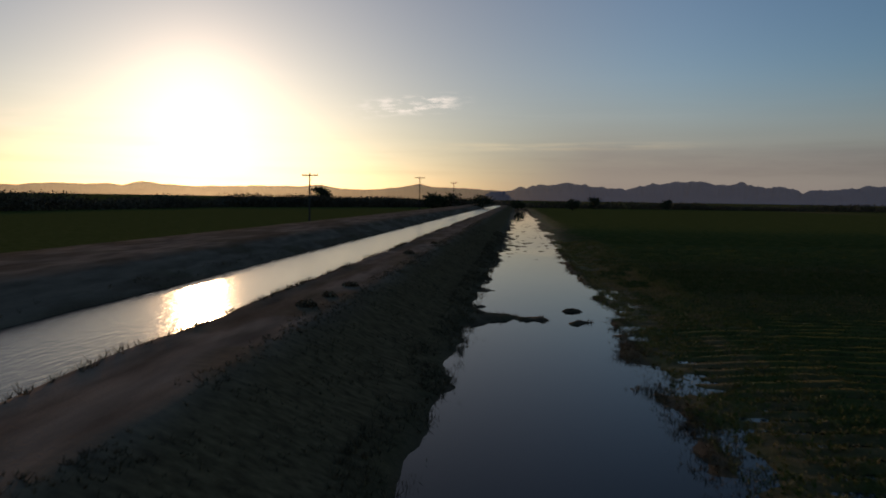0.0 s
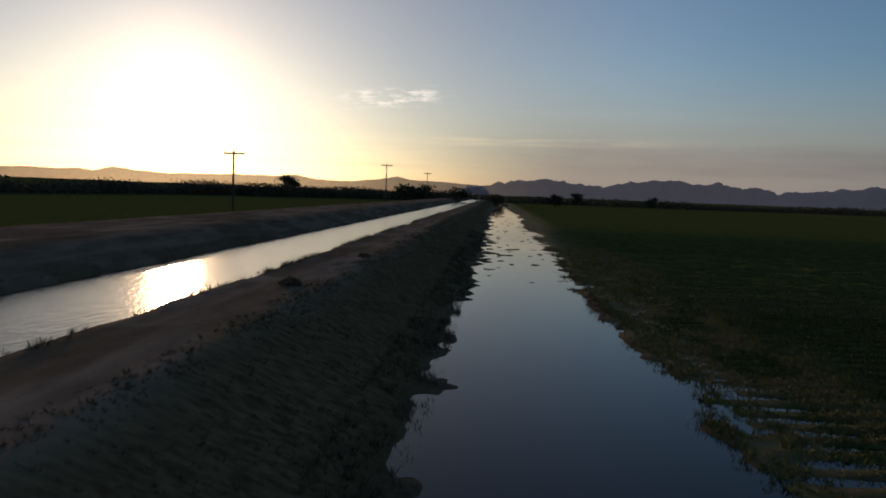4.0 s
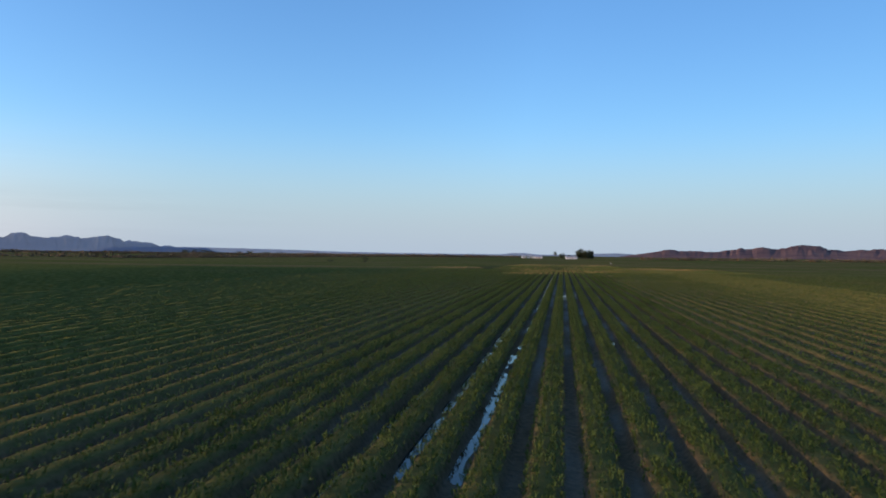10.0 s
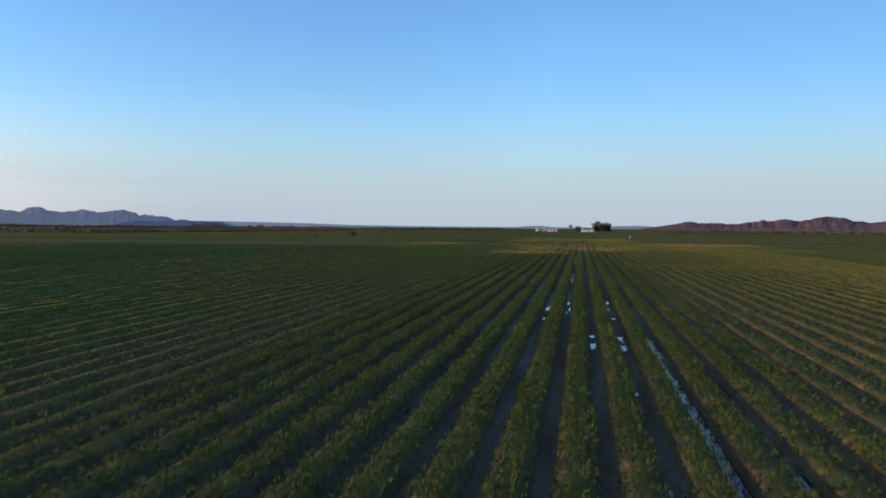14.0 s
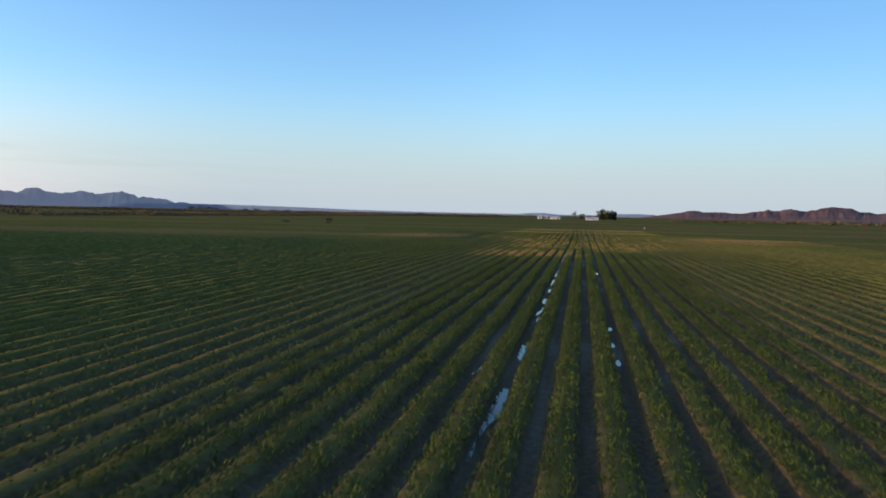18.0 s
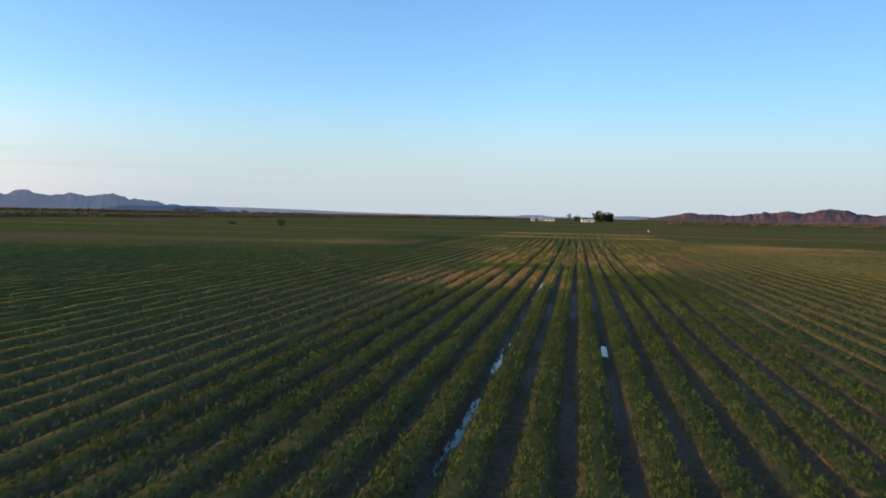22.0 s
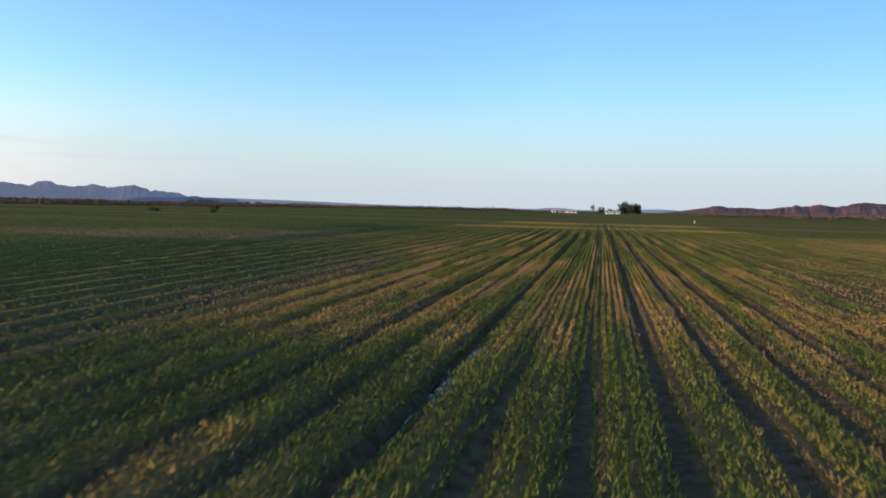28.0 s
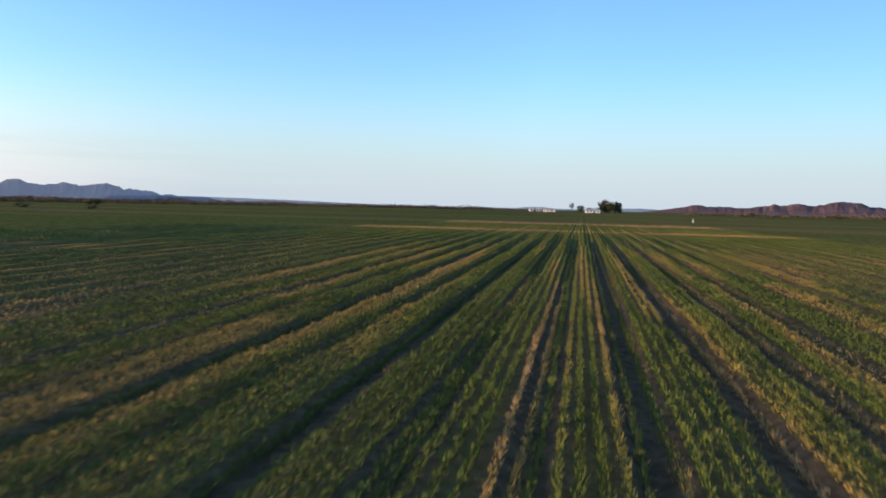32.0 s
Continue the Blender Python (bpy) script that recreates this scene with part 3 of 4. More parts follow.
def ground_height(x, y):
    v = y - skewed(x)
    n1 = fbm(x / 1.4, v / 0.9, 1, 3) - 0.5
    n2 = fbm(x / 6.0, v / 2.5, 2, 3) - 0.5
    # beds and furrows
    k, d = furrow_parts(x)
    beds = ease(DITCH_N + 0.6, DITCH_N + 5.5, v)
    wob = (vnoise(k * 3.7, y / 9, 5) - 0.5) * 0.07
    pond = pond_depth(k, y)
    deep = 0.106 + 0.02 * (hash2(k, k * 0 + 2, 4) - 0.5) + 0.02 * (fbm(k * 5.1, y / 6.0, 6, 2) - 0.5) + 0.13 * (fbm(x / 0.35 + k, y / 1.3, 7, 3) - 0.5)
    late = ease(165, 190, y)
    deep = deep * (1 - late * np.where(open_furrow(k) > 0.5, 0.0, 0.50)) + 0.046 * pond
    shut = closing(x, y)
    deep = deep * (1 - 0.9 * shut)
    z = -deep * (1 - ease(0.11, 0.215, d + wob)) * beds + 0.03 * n1 * beds + 0.03 * n2
    z = z + 0.24 * canopy(x, y) * beds * (np.maximum(ease(0.15, 0.31, d + 0.5 * wob), 0.92 * shut) + (0.22 * n1 + 0.45 * (fbm(x / 0.20, y / 0.9, 8, 2) - 0.5)) * (1 - 0.8 * shut))
    shore = DITCH_N + 4.6 + 2.0 * n2 + 1.2 * n1          # where the flood water runs out along the furrows
    z = np.where(v > shore - 0.5, np.maximum(z, DITCH_Z + 0.01 - 0.5 * ease(shore + 0.2, shore + 3.0, v)), z)
    z = np.where((pond < 0.02) & (v > DITCH_N + 3.4), np.maximum(z, PUDDLE_Z + 0.012 + 0.01 * n1), z)
    # flooded strip, with mud bars; its field edge is low and ragged
    edge = 0.55 * n2 + 0.35 * n1
    floor_z = -0.22 + (0.22 + 0.18 * ease(-50, -68, x) + 0.12 * ease(DITCH_S + 2.7, DITCH_S + 0.9, v)) * n1 + 0.06 * n2
    shallow = ease(-50, -73, x) * 0.11 + 0.17 * ease(DITCH_S + 1.9, DITCH_S, v)
    floor_z = floor_z + shallow
    ditch = (1 - ease(DITCH_N - 0.6, DITCH_N + 0.7, v + edge * 2.5 + 0.85 * ease(-34.6, -21, x)))
    margin = ease(DITCH_N + 4.2, DITCH_N, v) * (1 - ditch)
    z = z + margin * (0.014 + 0.22 * n1 + 0.12 * n2)
    z = z * (1 - ditch) + floor_z * ditch
    bx = x + 29.84 - 0.2 * v          # a mud bar from the bank two thirds across, and a clod beyond it
    bar = np.exp(-((bx / (1.53 - 0.20 * (v - DITCH_S))) ** 2)) * ease(2.15, 0.9, v + 0.6 * n1) * 0.60
    bar = np.maximum(bar, np.exp(-(((x + 28.94 + 0.9 * (v - 3.16)) / 0.68) ** 2 + ((v - 3.16) / 0.68) ** 2)) * 0.60)
    bar = np.maximum(bar, np.exp(-(((x + 32.56) / 0.32) ** 2 + ((v - 2.83) / 0.56) ** 2)) * 0.5)
    z = np.where((v < DITCH_N) & (v > DITCH_S - 0.3), np.maximum(z, np.minimum(z + bar * (0.75 + n1), 0.13 + 0.12 * n1)), z)
    # bank up to the service road
    w = v + 0.5 * n2 + 0.25 * n1
    bank = 0.6 * np.clip((DITCH_S + 0.2 - w) / (DITCH_S - ROAD_N), 0, 1) + 0.4 * ease(DITCH_S + 0.2, ROAD_N, w)
    z = z * (1 - bank) + (ROAD_Z + 0.06 * n2) * bank
    ruts = np.exp(-((v - (ROAD_N + ROAD_S) / 2 - 0.85) / 0.28) ** 2) + np.exp(-((v - (ROAD_N + ROAD_S) / 2 + 0.85) / 0.28) ** 2)
    z = z - 0.05 * ruts * bank
    # the canal's bed and its far bank
    wc = v + 0.30 * n2 + 0.16 * n1
    cut = ease(CANAL_N + 0.55, CANAL_N - 0.35, wc) * ease(CANAL_S - 0.5, CANAL_S + 0.5, wc)
    z = z - 1.0 * cut
    z = np.where(v < CANAL_S, ROAD_Z + 0.85 * ease(CANAL_S - 0.1, CANAL_S - 3.6, wc) - 1.0 * cut + 0.10 * n2, z)
    # far track and the lower field beyond it
    z = np.where(v < CANAL_S - 3.6, ROAD_Z + 0.85 - (ROAD_Z + 0.62) * ease(CANAL_S - 10.2, CANAL_S - 19.2, wc) + 0.05 * n2, z)
    return z


ROAD_N, ROAD_S = -7.0, CANAL_N + 1.0


def steps(*runs):
    out = []
    for a, b, s in runs:
        out.append(np.arange(a, b, s))
    return np.concatenate(out)


near_u = np.array([0.0, 0.08, 0.14, 0.20, 0.26, 0.36, 0.50, 0.64, 0.74, 0.80, 0.86, 0.92]) * BED
wide_u = np.array([0.0, 0.15, 0.28, 0.50, 0.72, 0.85]) * BED
far_u = np.array([0.0, 0.15, 0.50, 0.85]) * BED
kf, k0, k1, k2, k3 = -112, -42, -8, 11, 34
xs = np.concatenate([(FURROW + np.arange(a, b)[:, None] * BED + u[None, :]).ravel() for a, b, u in ((kf, k0, far_u), (k0, k1, wide_u), (k1, k2, near_u), (k2, k3, wide_u), (k3, k3 + 24, far_u))])
grow = np.cumsum(1.2 * 1.16 ** np.arange(44))
grow = grow[grow < 4600]
xs = np.concatenate([xs[0] - grow[::-1], xs, xs[-1] + grow])
ys = steps((-60, -24, 3.0), (-24, CANAL_S - 2, 0.8), (CANAL_S - 2, 14, 0.34), (14, 60, 0.65), (60, 215, 0.95), (215, 262, 2.0), (262, 300, 4.0), (300, 314, 1.2), (314, 400, 6.0))
ys = np.concatenate([-60 - 3 * grow[::-1][grow[::-1] < 1500], ys, 400 + 5 * grow[grow < 900]])
gx, gy = np.meshgrid(xs, ys)
gy = gy + skewed(gx)
gz = ground_height(gx, gy)
v = gy - skewed(gx)
kk, dd = furrow_parts(gx)
closed = canopy(gx, gy)
in_field = ease(DITCH_N + 0.1, DITCH_N + 1.6, v + 1.2 * (fbm(gx / 1.4, v / 0.9, 1, 3) - 0.5))
south_field = ease(CANAL_S - 19, CANAL_S - 24, v)
open_soil = 0.04 + 0.50 * ease(0.20, 0.36, dd) * (1 - 0.35 * ease(160, 190, gy))
cover = in_field * (open_soil * (1 - closed) + closed * (0.18 + 0.74 * np.maximum(ease(0.14, 0.34, dd), np.maximum(ease(28, 52, np.abs(gx + 45)), closing(gx, gy)))))
cover = np.maximum(cover, 0.82 * ease(DITCH_N - 0.1, DITCH_N + 0.8, v) * ease(DITCH_N + 8, DITCH_N + 4, v))
cover = np.maximum(cover, south_field * 0.9)
cover = np.maximum(cover, 0.25 * ease(0.45, 0.7, fbm(gx / 3, v / 1.2, 40, 3)) * (1 - in_field))
bank_litter = ease(DITCH_S + 0.6, DITCH_S - 0.9, v) * (v > ROAD_N - 1)          # dry weed litter on the ditch bank
cover = np.maximum(cover, 0.70 * bank_litter)
road = ease(ROAD_N + 1.6, ROAD_N - 0.45, v) * ease(CANAL_S - 14.7, CANAL_S - 10, v)
road = road * np.where((v < CANAL_N) & (v > CANAL_S), 0.0, np.where((v <= CANAL_S) & (v > CANAL_S - 3.8), 0.75, 1.0))
road = road * (1 - 0.5 * ease(0.5, 0.62, vnoise(gx / 4, v / 1.5, 44)))
wet = np.clip((1 - ease(0.65, 1.0, closed)) * (1 - 0.6 * ease(150, 185, gy)) * (1 - ease(0.15, 0.25, dd)) * in_field * (0.45 + 0.55 * ease(0.35, 0.70, fbm(kk * 2.3 + gx, gy / 2.5, 50, 3))) + 0.6 * ease(DITCH_N + 6, DITCH_N + 2, v) * ease(DITCH_S - 1.0, DITCH_S + 0.2, v), 0, 1)
ny, nx = gx.shape
idx = np.arange(nx * ny).reshape(ny, nx)
quads = np.stack([idx[:-1, :-1], idx[:-1, 1:], idx[1:, 1:], idx[1:, :-1]], -1).reshape(-1, 4)
ground = np_mesh("ground", np.stack([gx, gy, gz], -1).reshape(-1, 3), quads, GROUND, True,
                 {"cover": cover, "road": road, "wet": wet, "dry": np.maximum(dryness(gx, gy), bank_litter)})
tagged(ground, "brown farm soil with bedded crop field, dirt road and banks", "ground", kind="structure")


def water_sheet(name, x0, x1, y0, y1, z, mat, label):
    xx = np.linspace(x0, x1, 60)
    a = np.stack([xx, y0 + skewed(xx), xx * 0 + z], -1)
    b = np.stack([xx, y1 + skewed(xx), xx * 0 + z], -1)
    i = np.arange(59)
    f = np.stack([i, i + 1, i + 61, i + 60], -1)
    return tagged(np_mesh(name, np.concatenate([a, b]), f, mat), label, "water", kind="structure")


water_sheet("canal_water", -490, 170, CANAL_S - 0.9, CANAL_N + 0.9, CANAL_Z, CANAL, "rippled irrigation canal water reflecting the low sun")
water_sheet("ditch_water", -469, 170, DITCH_S - 0.6, DITCH_N + 5.6, DITCH_Z, STILL, "still shallow tailwater mirroring the sky")
water_sheet("furrow_water", -84, 9, DITCH_N + 5.8, 262, PUDDLE_Z, STILL, "thin irrigation water standing in the furrows")

# ---- the crop ----
rng = np.random.default_rng(7)


def blades(name, px, py, pz, count, height, width, lean, mat, label, category, dry):
    """Upright tapering blades fanned out from each tuft; one joined mesh of many."""
    n = len(px)
    px, py, pz, h, dr, lean = (np.repeat(a, count) for a in (px, py, pz, height, dry, lean + 0 * px))
    m = n * count
    az = rng.uniform(0, 2 * np.pi, m)
    tilt = rng.uniform(0.25, 1.0, m) * lean
    hh = h * rng.uniform(0.65, 1.15, m)
    ww = width * rng.uniform(0.7, 1.3, m)
    ox, oy = np.cos(az), np.sin(az)
    face = rng.uniform(0, 2 * np.pi, m)
    side = np.stack([np.cos(face) * ww, np.sin(face) * ww, ww * 0], -1)
    b = np.stack([px + ox * 0.015, py + oy * 0.015, pz], -1)
    tip = b + np.stack([ox * hh * tilt, oy * hh * tilt, hh * (1.0 - 0.25 * tilt)], -1)
    verts = np.stack([b - side, b + side, tip], 1).reshape(-1, 3)
    faces = np.arange(m * 3).reshape(m, 3)
    ob = np_mesh(name, verts, faces, mat, False, {"dry": np.repeat(dr, 3)})
    return tagged(ob, label, category, kind="stuff")


def leafy(name, px, py, pz, count, height, width, out, label, dry):
    """Short leaves set up and round each plant, their faces turned to the sky; one joined mesh of many."""
    n = len(px)
    px, py, pz, h, dr, out = (np.repeat(a, count) for a in (px, py, pz, height, dry, out + 0 * px))
    m = n * count
    az = rng.uniform(0, 2 * np.pi, m)
    c, s = np.cos(az), np.sin(az)
    up = rng.uniform(0.0, 1.0, m) ** 0.8
    lean = np.clip(out * rng.uniform(0.35, 1.15, m) * (1.15 - 0.5 * up), 0.05, 0.95)
    ll = h * rng.uniform(0.24, 0.46, m)
    ww = width * rng.uniform(0.7, 1.35, m)
    rad = 0.05 * rng.uniform(0, 1, m) * (h / 0.2)
    b = np.stack([px + c * rad, py + s * rad, pz + up * h * 0.74], -1)
    side = np.stack([-s * ww, c * ww, 0.4 * ww * rng.uniform(-1, 1, m)], -1)
    tip = b + np.stack([c * ll * lean, s * ll * lean, ll * np.sqrt(1 - lean ** 2)], -1)
    verts = np.stack([b - side, b + side, tip], 1).reshape(-1, 3)
    ob = np_mesh(name, verts, np.arange(m * 3).reshape(m, 3), CROP, False, {"dry": np.repeat(dr, 3)})
    return tagged(ob, label, "crop", kind="stuff")


def crop_block(name, ka, kb, y0, y1, per_m, lines, count, scale, label):
    ks = np.arange(ka, kb)
    n_line = int((y1 - y0) * per_m)
    k, l, i = np.meshgrid(ks, np.arange(lines), np.arange(n_line), indexing="ij")
    k, l = k.ravel().astype(float), l.ravel()
    y = y0 + (i.ravel() + rng.uniform(0, 1, k.size)) / per_m
    late = ease(164, 188, y)
    side = (0.215 + 0.035 * (scale > 1.4)) * (1 - 0.75 * closing(FURROW + k * BED, y))
    lo = side - late * np.where(open_furrow(k) > 0.5, 0.085, 0.155)
    hi = side - late * np.where(open_furrow(k + 1) > 0.5, 0.085, 0.155)
    f = l / max(lines - 1, 1)
    f = f + (1 - late) * 0.05 * np.sin(4 * np.pi * f)          # two fuller ridges on each older bed
    wander = (vnoise(k * 9.1 + l * 2.7, y / 3.0, 60) - 0.5) * 0.045
    x = FURROW + (k + lo + (1 - lo - hi) * f) * BED + wander + rng.normal(0, 1, k.size) * (0.026 - 0.010 * late)
    v = y - skewed(x)
    dry = dryness(x, y)
    # gaps: thin stands, drowned strips by the ditch, a bare patch
    stand = 0.50 + 0.75 * fbm(x / 2.5, y / 5, 70, 3) + 0.15 * hash2(k, l.astype(float), 71)
    stand = np.minimum(stand + 0.45 * late, 1.15) * (1 - 0.35 * dry) * ease(DITCH_N + 0.2, DITCH_N + 3.0, v + 2.0 * (vnoise(x / 2, y / 1.0, 72) - 0.5))
    stand = stand * ease(-43, -18, k) * ease(59, 34, k)          # thins out into the closed crop
    clump = vnoise(x / 0.17, y / (0.26 - 0.12 * late), 76)
    stand = stand * (0.30 + 0.85 * ease(0.25, 0.60, clump) + late * 0.60 * ease(0.6, 0.3, clump)) * (1 + 0.15 * (scale > 1.5))
    keep = rng.uniform(0, 1, k.size) < stand
    x, y, dry, l, k, late, clump = x[keep], y[keep], dry[keep], l[keep], k[keep], late[keep], clump[keep]
    z = ground_height(x, y) - 0.01
    tall = (0.235 - 0.085 * ease(160, 192, y)) * (1 - 0.35 * canopy(x, y))
    h = tall * (0.30 + 0.75 * fbm(x / 0.40, y / 0.6, 73, 2) + 0.55 * clump) * (1 - 0.25 * dry)
    by_open = np.where(l == 0, open_furrow(k) * (np.abs(k) > 0.5), 0) + np.where(l == lines - 1, open_furrow(k + 1) * (np.abs(k + 1) > 0.5), 0)
    edge = 0.75 * by_open * ease(165, 190, y) * ease(0.30, 0.6, fbm(x / 2, y / 7, 75, 2)) * np.where(k > 0, 1.0, 0.35)
    early = np.where(((np.abs(k + 4) < 1.1) & (l == 0)) | ((np.abs(k - 0.5) < 1) & (l == lines - 1)), 0.42, 0.0) * ease(78, 55, y) * ease(0.38, 0.62, fbm(k * 3.1, y / 4, 78, 3))
    edge = np.maximum(edge, early)
    weak = 0.22 * ease(0.62, 0.80, vnoise(k * 5.3 + l * 1.9, y / 14, 77)) * late
    dd = np.clip(dry + np.maximum(edge, weak) * rng.uniform(0.2, 1.2, x.size) - (0.05 + 0.20 * ease(190, 168, y)) * (1 - ease(0.12, 0.34, dry)) + 0.09 * (scale > 2.0), -0.28, 1)
    return leafy(name, x, y, z, count, h, 0.0110 * scale, 0.85 - 0.12 * late, label, dd)


yd = DITCH_N - 7.0
GREEN = "young green cereal plants drilled in lines along the beds"
crop_block("cereal_crop", -6, 9, yd, 152, 8.0, 6, 9, 1.15, GREEN)
crop_block("cereal_crop", -6, 9, 152, 190, 24.0, 6, 4, 1.05, "green cereal plants in separate drill lines with drying yellow patches")
SEEDLINGS = "small cereal seedlings in separate drill lines with drying yellow edges"
crop_block("cereal_crop", -4, 6, 190, 214, 44.0, 6, 5, 0.68, SEEDLINGS)
crop_block("cereal_crop", -6, -4, 190, 214, 22.0, 6, 4, 1.05, SEEDLINGS)
crop_block("cereal_crop", 6, 9, 190, 214, 22.0, 6, 4, 1.05, SEEDLINGS)
crop_block("cereal_crop", -6, 9, 214, 236, 24.0, 6, 4, 1.0, "green cereal seedlings in separate drill lines")
crop_block("cereal_crop", -19, -6, yd, 200, 4.2, 5, 4, 1.8, GREEN)
crop_block("cereal_crop", -16, -6, 200, 262, 8.0, 6, 4, 1.3, GREEN)
crop_block("cereal_crop", 9, 21, yd + 28, 200, 4.2, 5, 4, 1.8, GREEN)
crop_block("cereal_crop", 9, 19, 200, 262, 8.0, 6, 4, 1.3, GREEN)
crop_block("cereal_crop", -14, 18, 236, 296, 3.0, 5, 3, 2.4, "green cereal plants with drier yellow streaks")
crop_block("cereal_crop", -42, -19, yd, 235, 2.6, 4, 3, 2.6, "dense green cereal plants in the wetter beds")
crop_block("cereal_crop", 21, 42, 70, 235, 2.4, 4, 3, 2.6, "dense green cereal plants in the wetter beds")
crop_block("cereal_crop", 9, 58, yd, yd + 28, 4.5, 5, 4, 1.8, GREEN)
crop_block("cereal_crop", 21, 58, yd + 28, 70, 2.2, 4, 3, 2.8, GREEN)


# ---- weeds along the banks and water edges ----
def weed_strip(name, x0, x1, v0, v1, density, height, label, count=6, mat=WEED, lean=0.9, width=0.014, dry=(0.3, 0.75)):
    n = int((x1 - x0) * (v1 - v0) * density)
    x = rng.uniform(x0, x1, n)
    v = rng.uniform(v0, v1, n)
    keep = fbm(x / 1.6, v / 0.8, 90, 3) > rng.uniform(0.30, 0.62, n)
    x, v = x[keep], v[keep]
    y = v + skewed(x)
    h = height * rng.uniform(0.4, 1.2, len(x))
    return blades(name, x, y, ground_height(x, y) - 0.02, count, h, width, lean, mat, label, "weeds", rng.uniform(*dry, len(x)))


weed_strip("bank_weeds", -118, 2, DITCH_S - 1.2, DITCH_S + 0.5, 40, 0.26, "dark tangled weeds at the foot of the ditch bank", 6, width=0.012)
weed_strip("bank_weeds", -118, 2, ROAD_N + 0.2, DITCH_S - 1.0, 20, 0.15, "low dry weeds on the sloping ditch bank", 5, width=0.012)
weed_strip("shore_twigs", -39, -2, DITCH_S + 0.3, DITCH_S + 1.5, 9, 0.24, "bare drowned twigs standing at the water's edge", 4, width=0.006, lean=1.2)
weed_strip("bar_weeds", -31.7, -28.3, DITCH_S + 0.45, 1.92, 90, 0.10, "low dark weeds on the mud bar", 5)
weed_strip("road_edge_grass", -152, 2, ROAD_N - 0.35, ROAD_N + 0.7, 22, 0.15, "straw-coloured dry grass along the dirt road edge", 5, STRAW)
weed_strip("canal_grass", -152, 0, CANAL_N - 0.15, CANAL_N + 0.75, 26, 0.30, "thin dry grass fringing the canal edge", 5)
weed_strip("canal_grass", -152, 0, CANAL_S - 1.2, CANAL_S + 0.1, 3, 0.30, "sparse dry grass on the far canal bank", 5)
weed_strip("flooded_weeds", -96, 6, DITCH_N + 0.2, DITCH_N + 6.5, 72, 0.17, "yellowing drowned cereal in standing water", 5, CROP, 1.0, 0.017, (0.05, 0.5))


weed_strip("water_reeds", -73, 0, DITCH_N - 0.75, DITCH_N + 0.8, 34, 0.20, "dark ragged drowned grass along the field side of the ditch", 6, WEED, 1.0, 0.012)


weed_strip("water_reeds", -32, 2, DITCH_N - 1.5, DITCH_N + 0.4, 30, 0.20, "dark ragged drowned grass along the field side of the ditch", 6, WEED, 1.0, 0.012)


def weed_clump(x, v, r, h, seed):
    """One low round bush of stems and leaves on the bank."""
    rg = np.random.default_rng(seed)
    root = empty("weed_clump", Matrix.Translation((x, v + float(skewed(np.array(x))), float(ground_height(np.array([x]), np.array([v + float(skewed(np.array(x)))]))[0]) - 0.03)))
    bm = bmesh.new()
    for i in range(9):
        a = i * 2.4
        bm_cyl(bm, (0, 0, 0), (math.cos(a) * r * 0.8, math.sin(a) * r * 0.8, h * rg.uniform(0.5, 0.9)), 0.012, 0.004, 5)
    part("stems", bm, BARK, root)
    n = 260
    a, rr, zz = rg.uniform(0, 6.283, n), r * np.sqrt(rg.uniform(0, 1, n)), rg.uniform(0.05, 1, n)
    c = np.stack([np.cos(a) * rr, np.sin(a) * rr, zz * h * np.sqrt(np.clip(1.05 - (rr / r) ** 2, 0.1, 1))], -1)
    leaves = leaf_quads("leaves", c, 0.06, rg, STRAW)
    leaves.parent = root
    return tagged(root, "small dry olive-brown weed bush on the dirt bank", "bush", "weed bushes on the bank")


def leaf_quads(name, centres, size, rg, mat):
    n = len(centres)
    d1 = rg.normal(size=(n, 3))
    d1 /= np.linalg.norm(d1, axis=1)[:, None]
    d2 = np.cross(d1, rg.normal(size=(n, 3)))
    d2 /= np.linalg.norm(d2, axis=1)[:, None]
    s = size * rg.uniform(0.6, 1.4, (n, 1))
    verts = np.stack([centres - d1 * s, centres + d2 * s * 0.6, centres + d1 * s, centres - d2 * s * 0.6], 1).reshape(-1, 3)
    return np_mesh(name, verts, np.arange(n * 4).reshape(n, 4), mat)


for i, (x, dv, r, h) in enumerate(((-20.5, -0.7, 0.38, 0.28), (-23.3, -0.55, 0.32, 0.24), (-26.9, -0.5, 0.40, 0.28), (-47.0, -0.8, 0.42, 0.32), (-59.5, -0.35, 0.36, 0.28))):
    weed_clump(x, ROAD_N + dv, r, h, 200 + i)

# ---- mountains, far off ----
def bearing(az, dist):
    return np.array([-np.sin(np.radians(az)) * dist, np.cos(np.radians(az)) * dist])


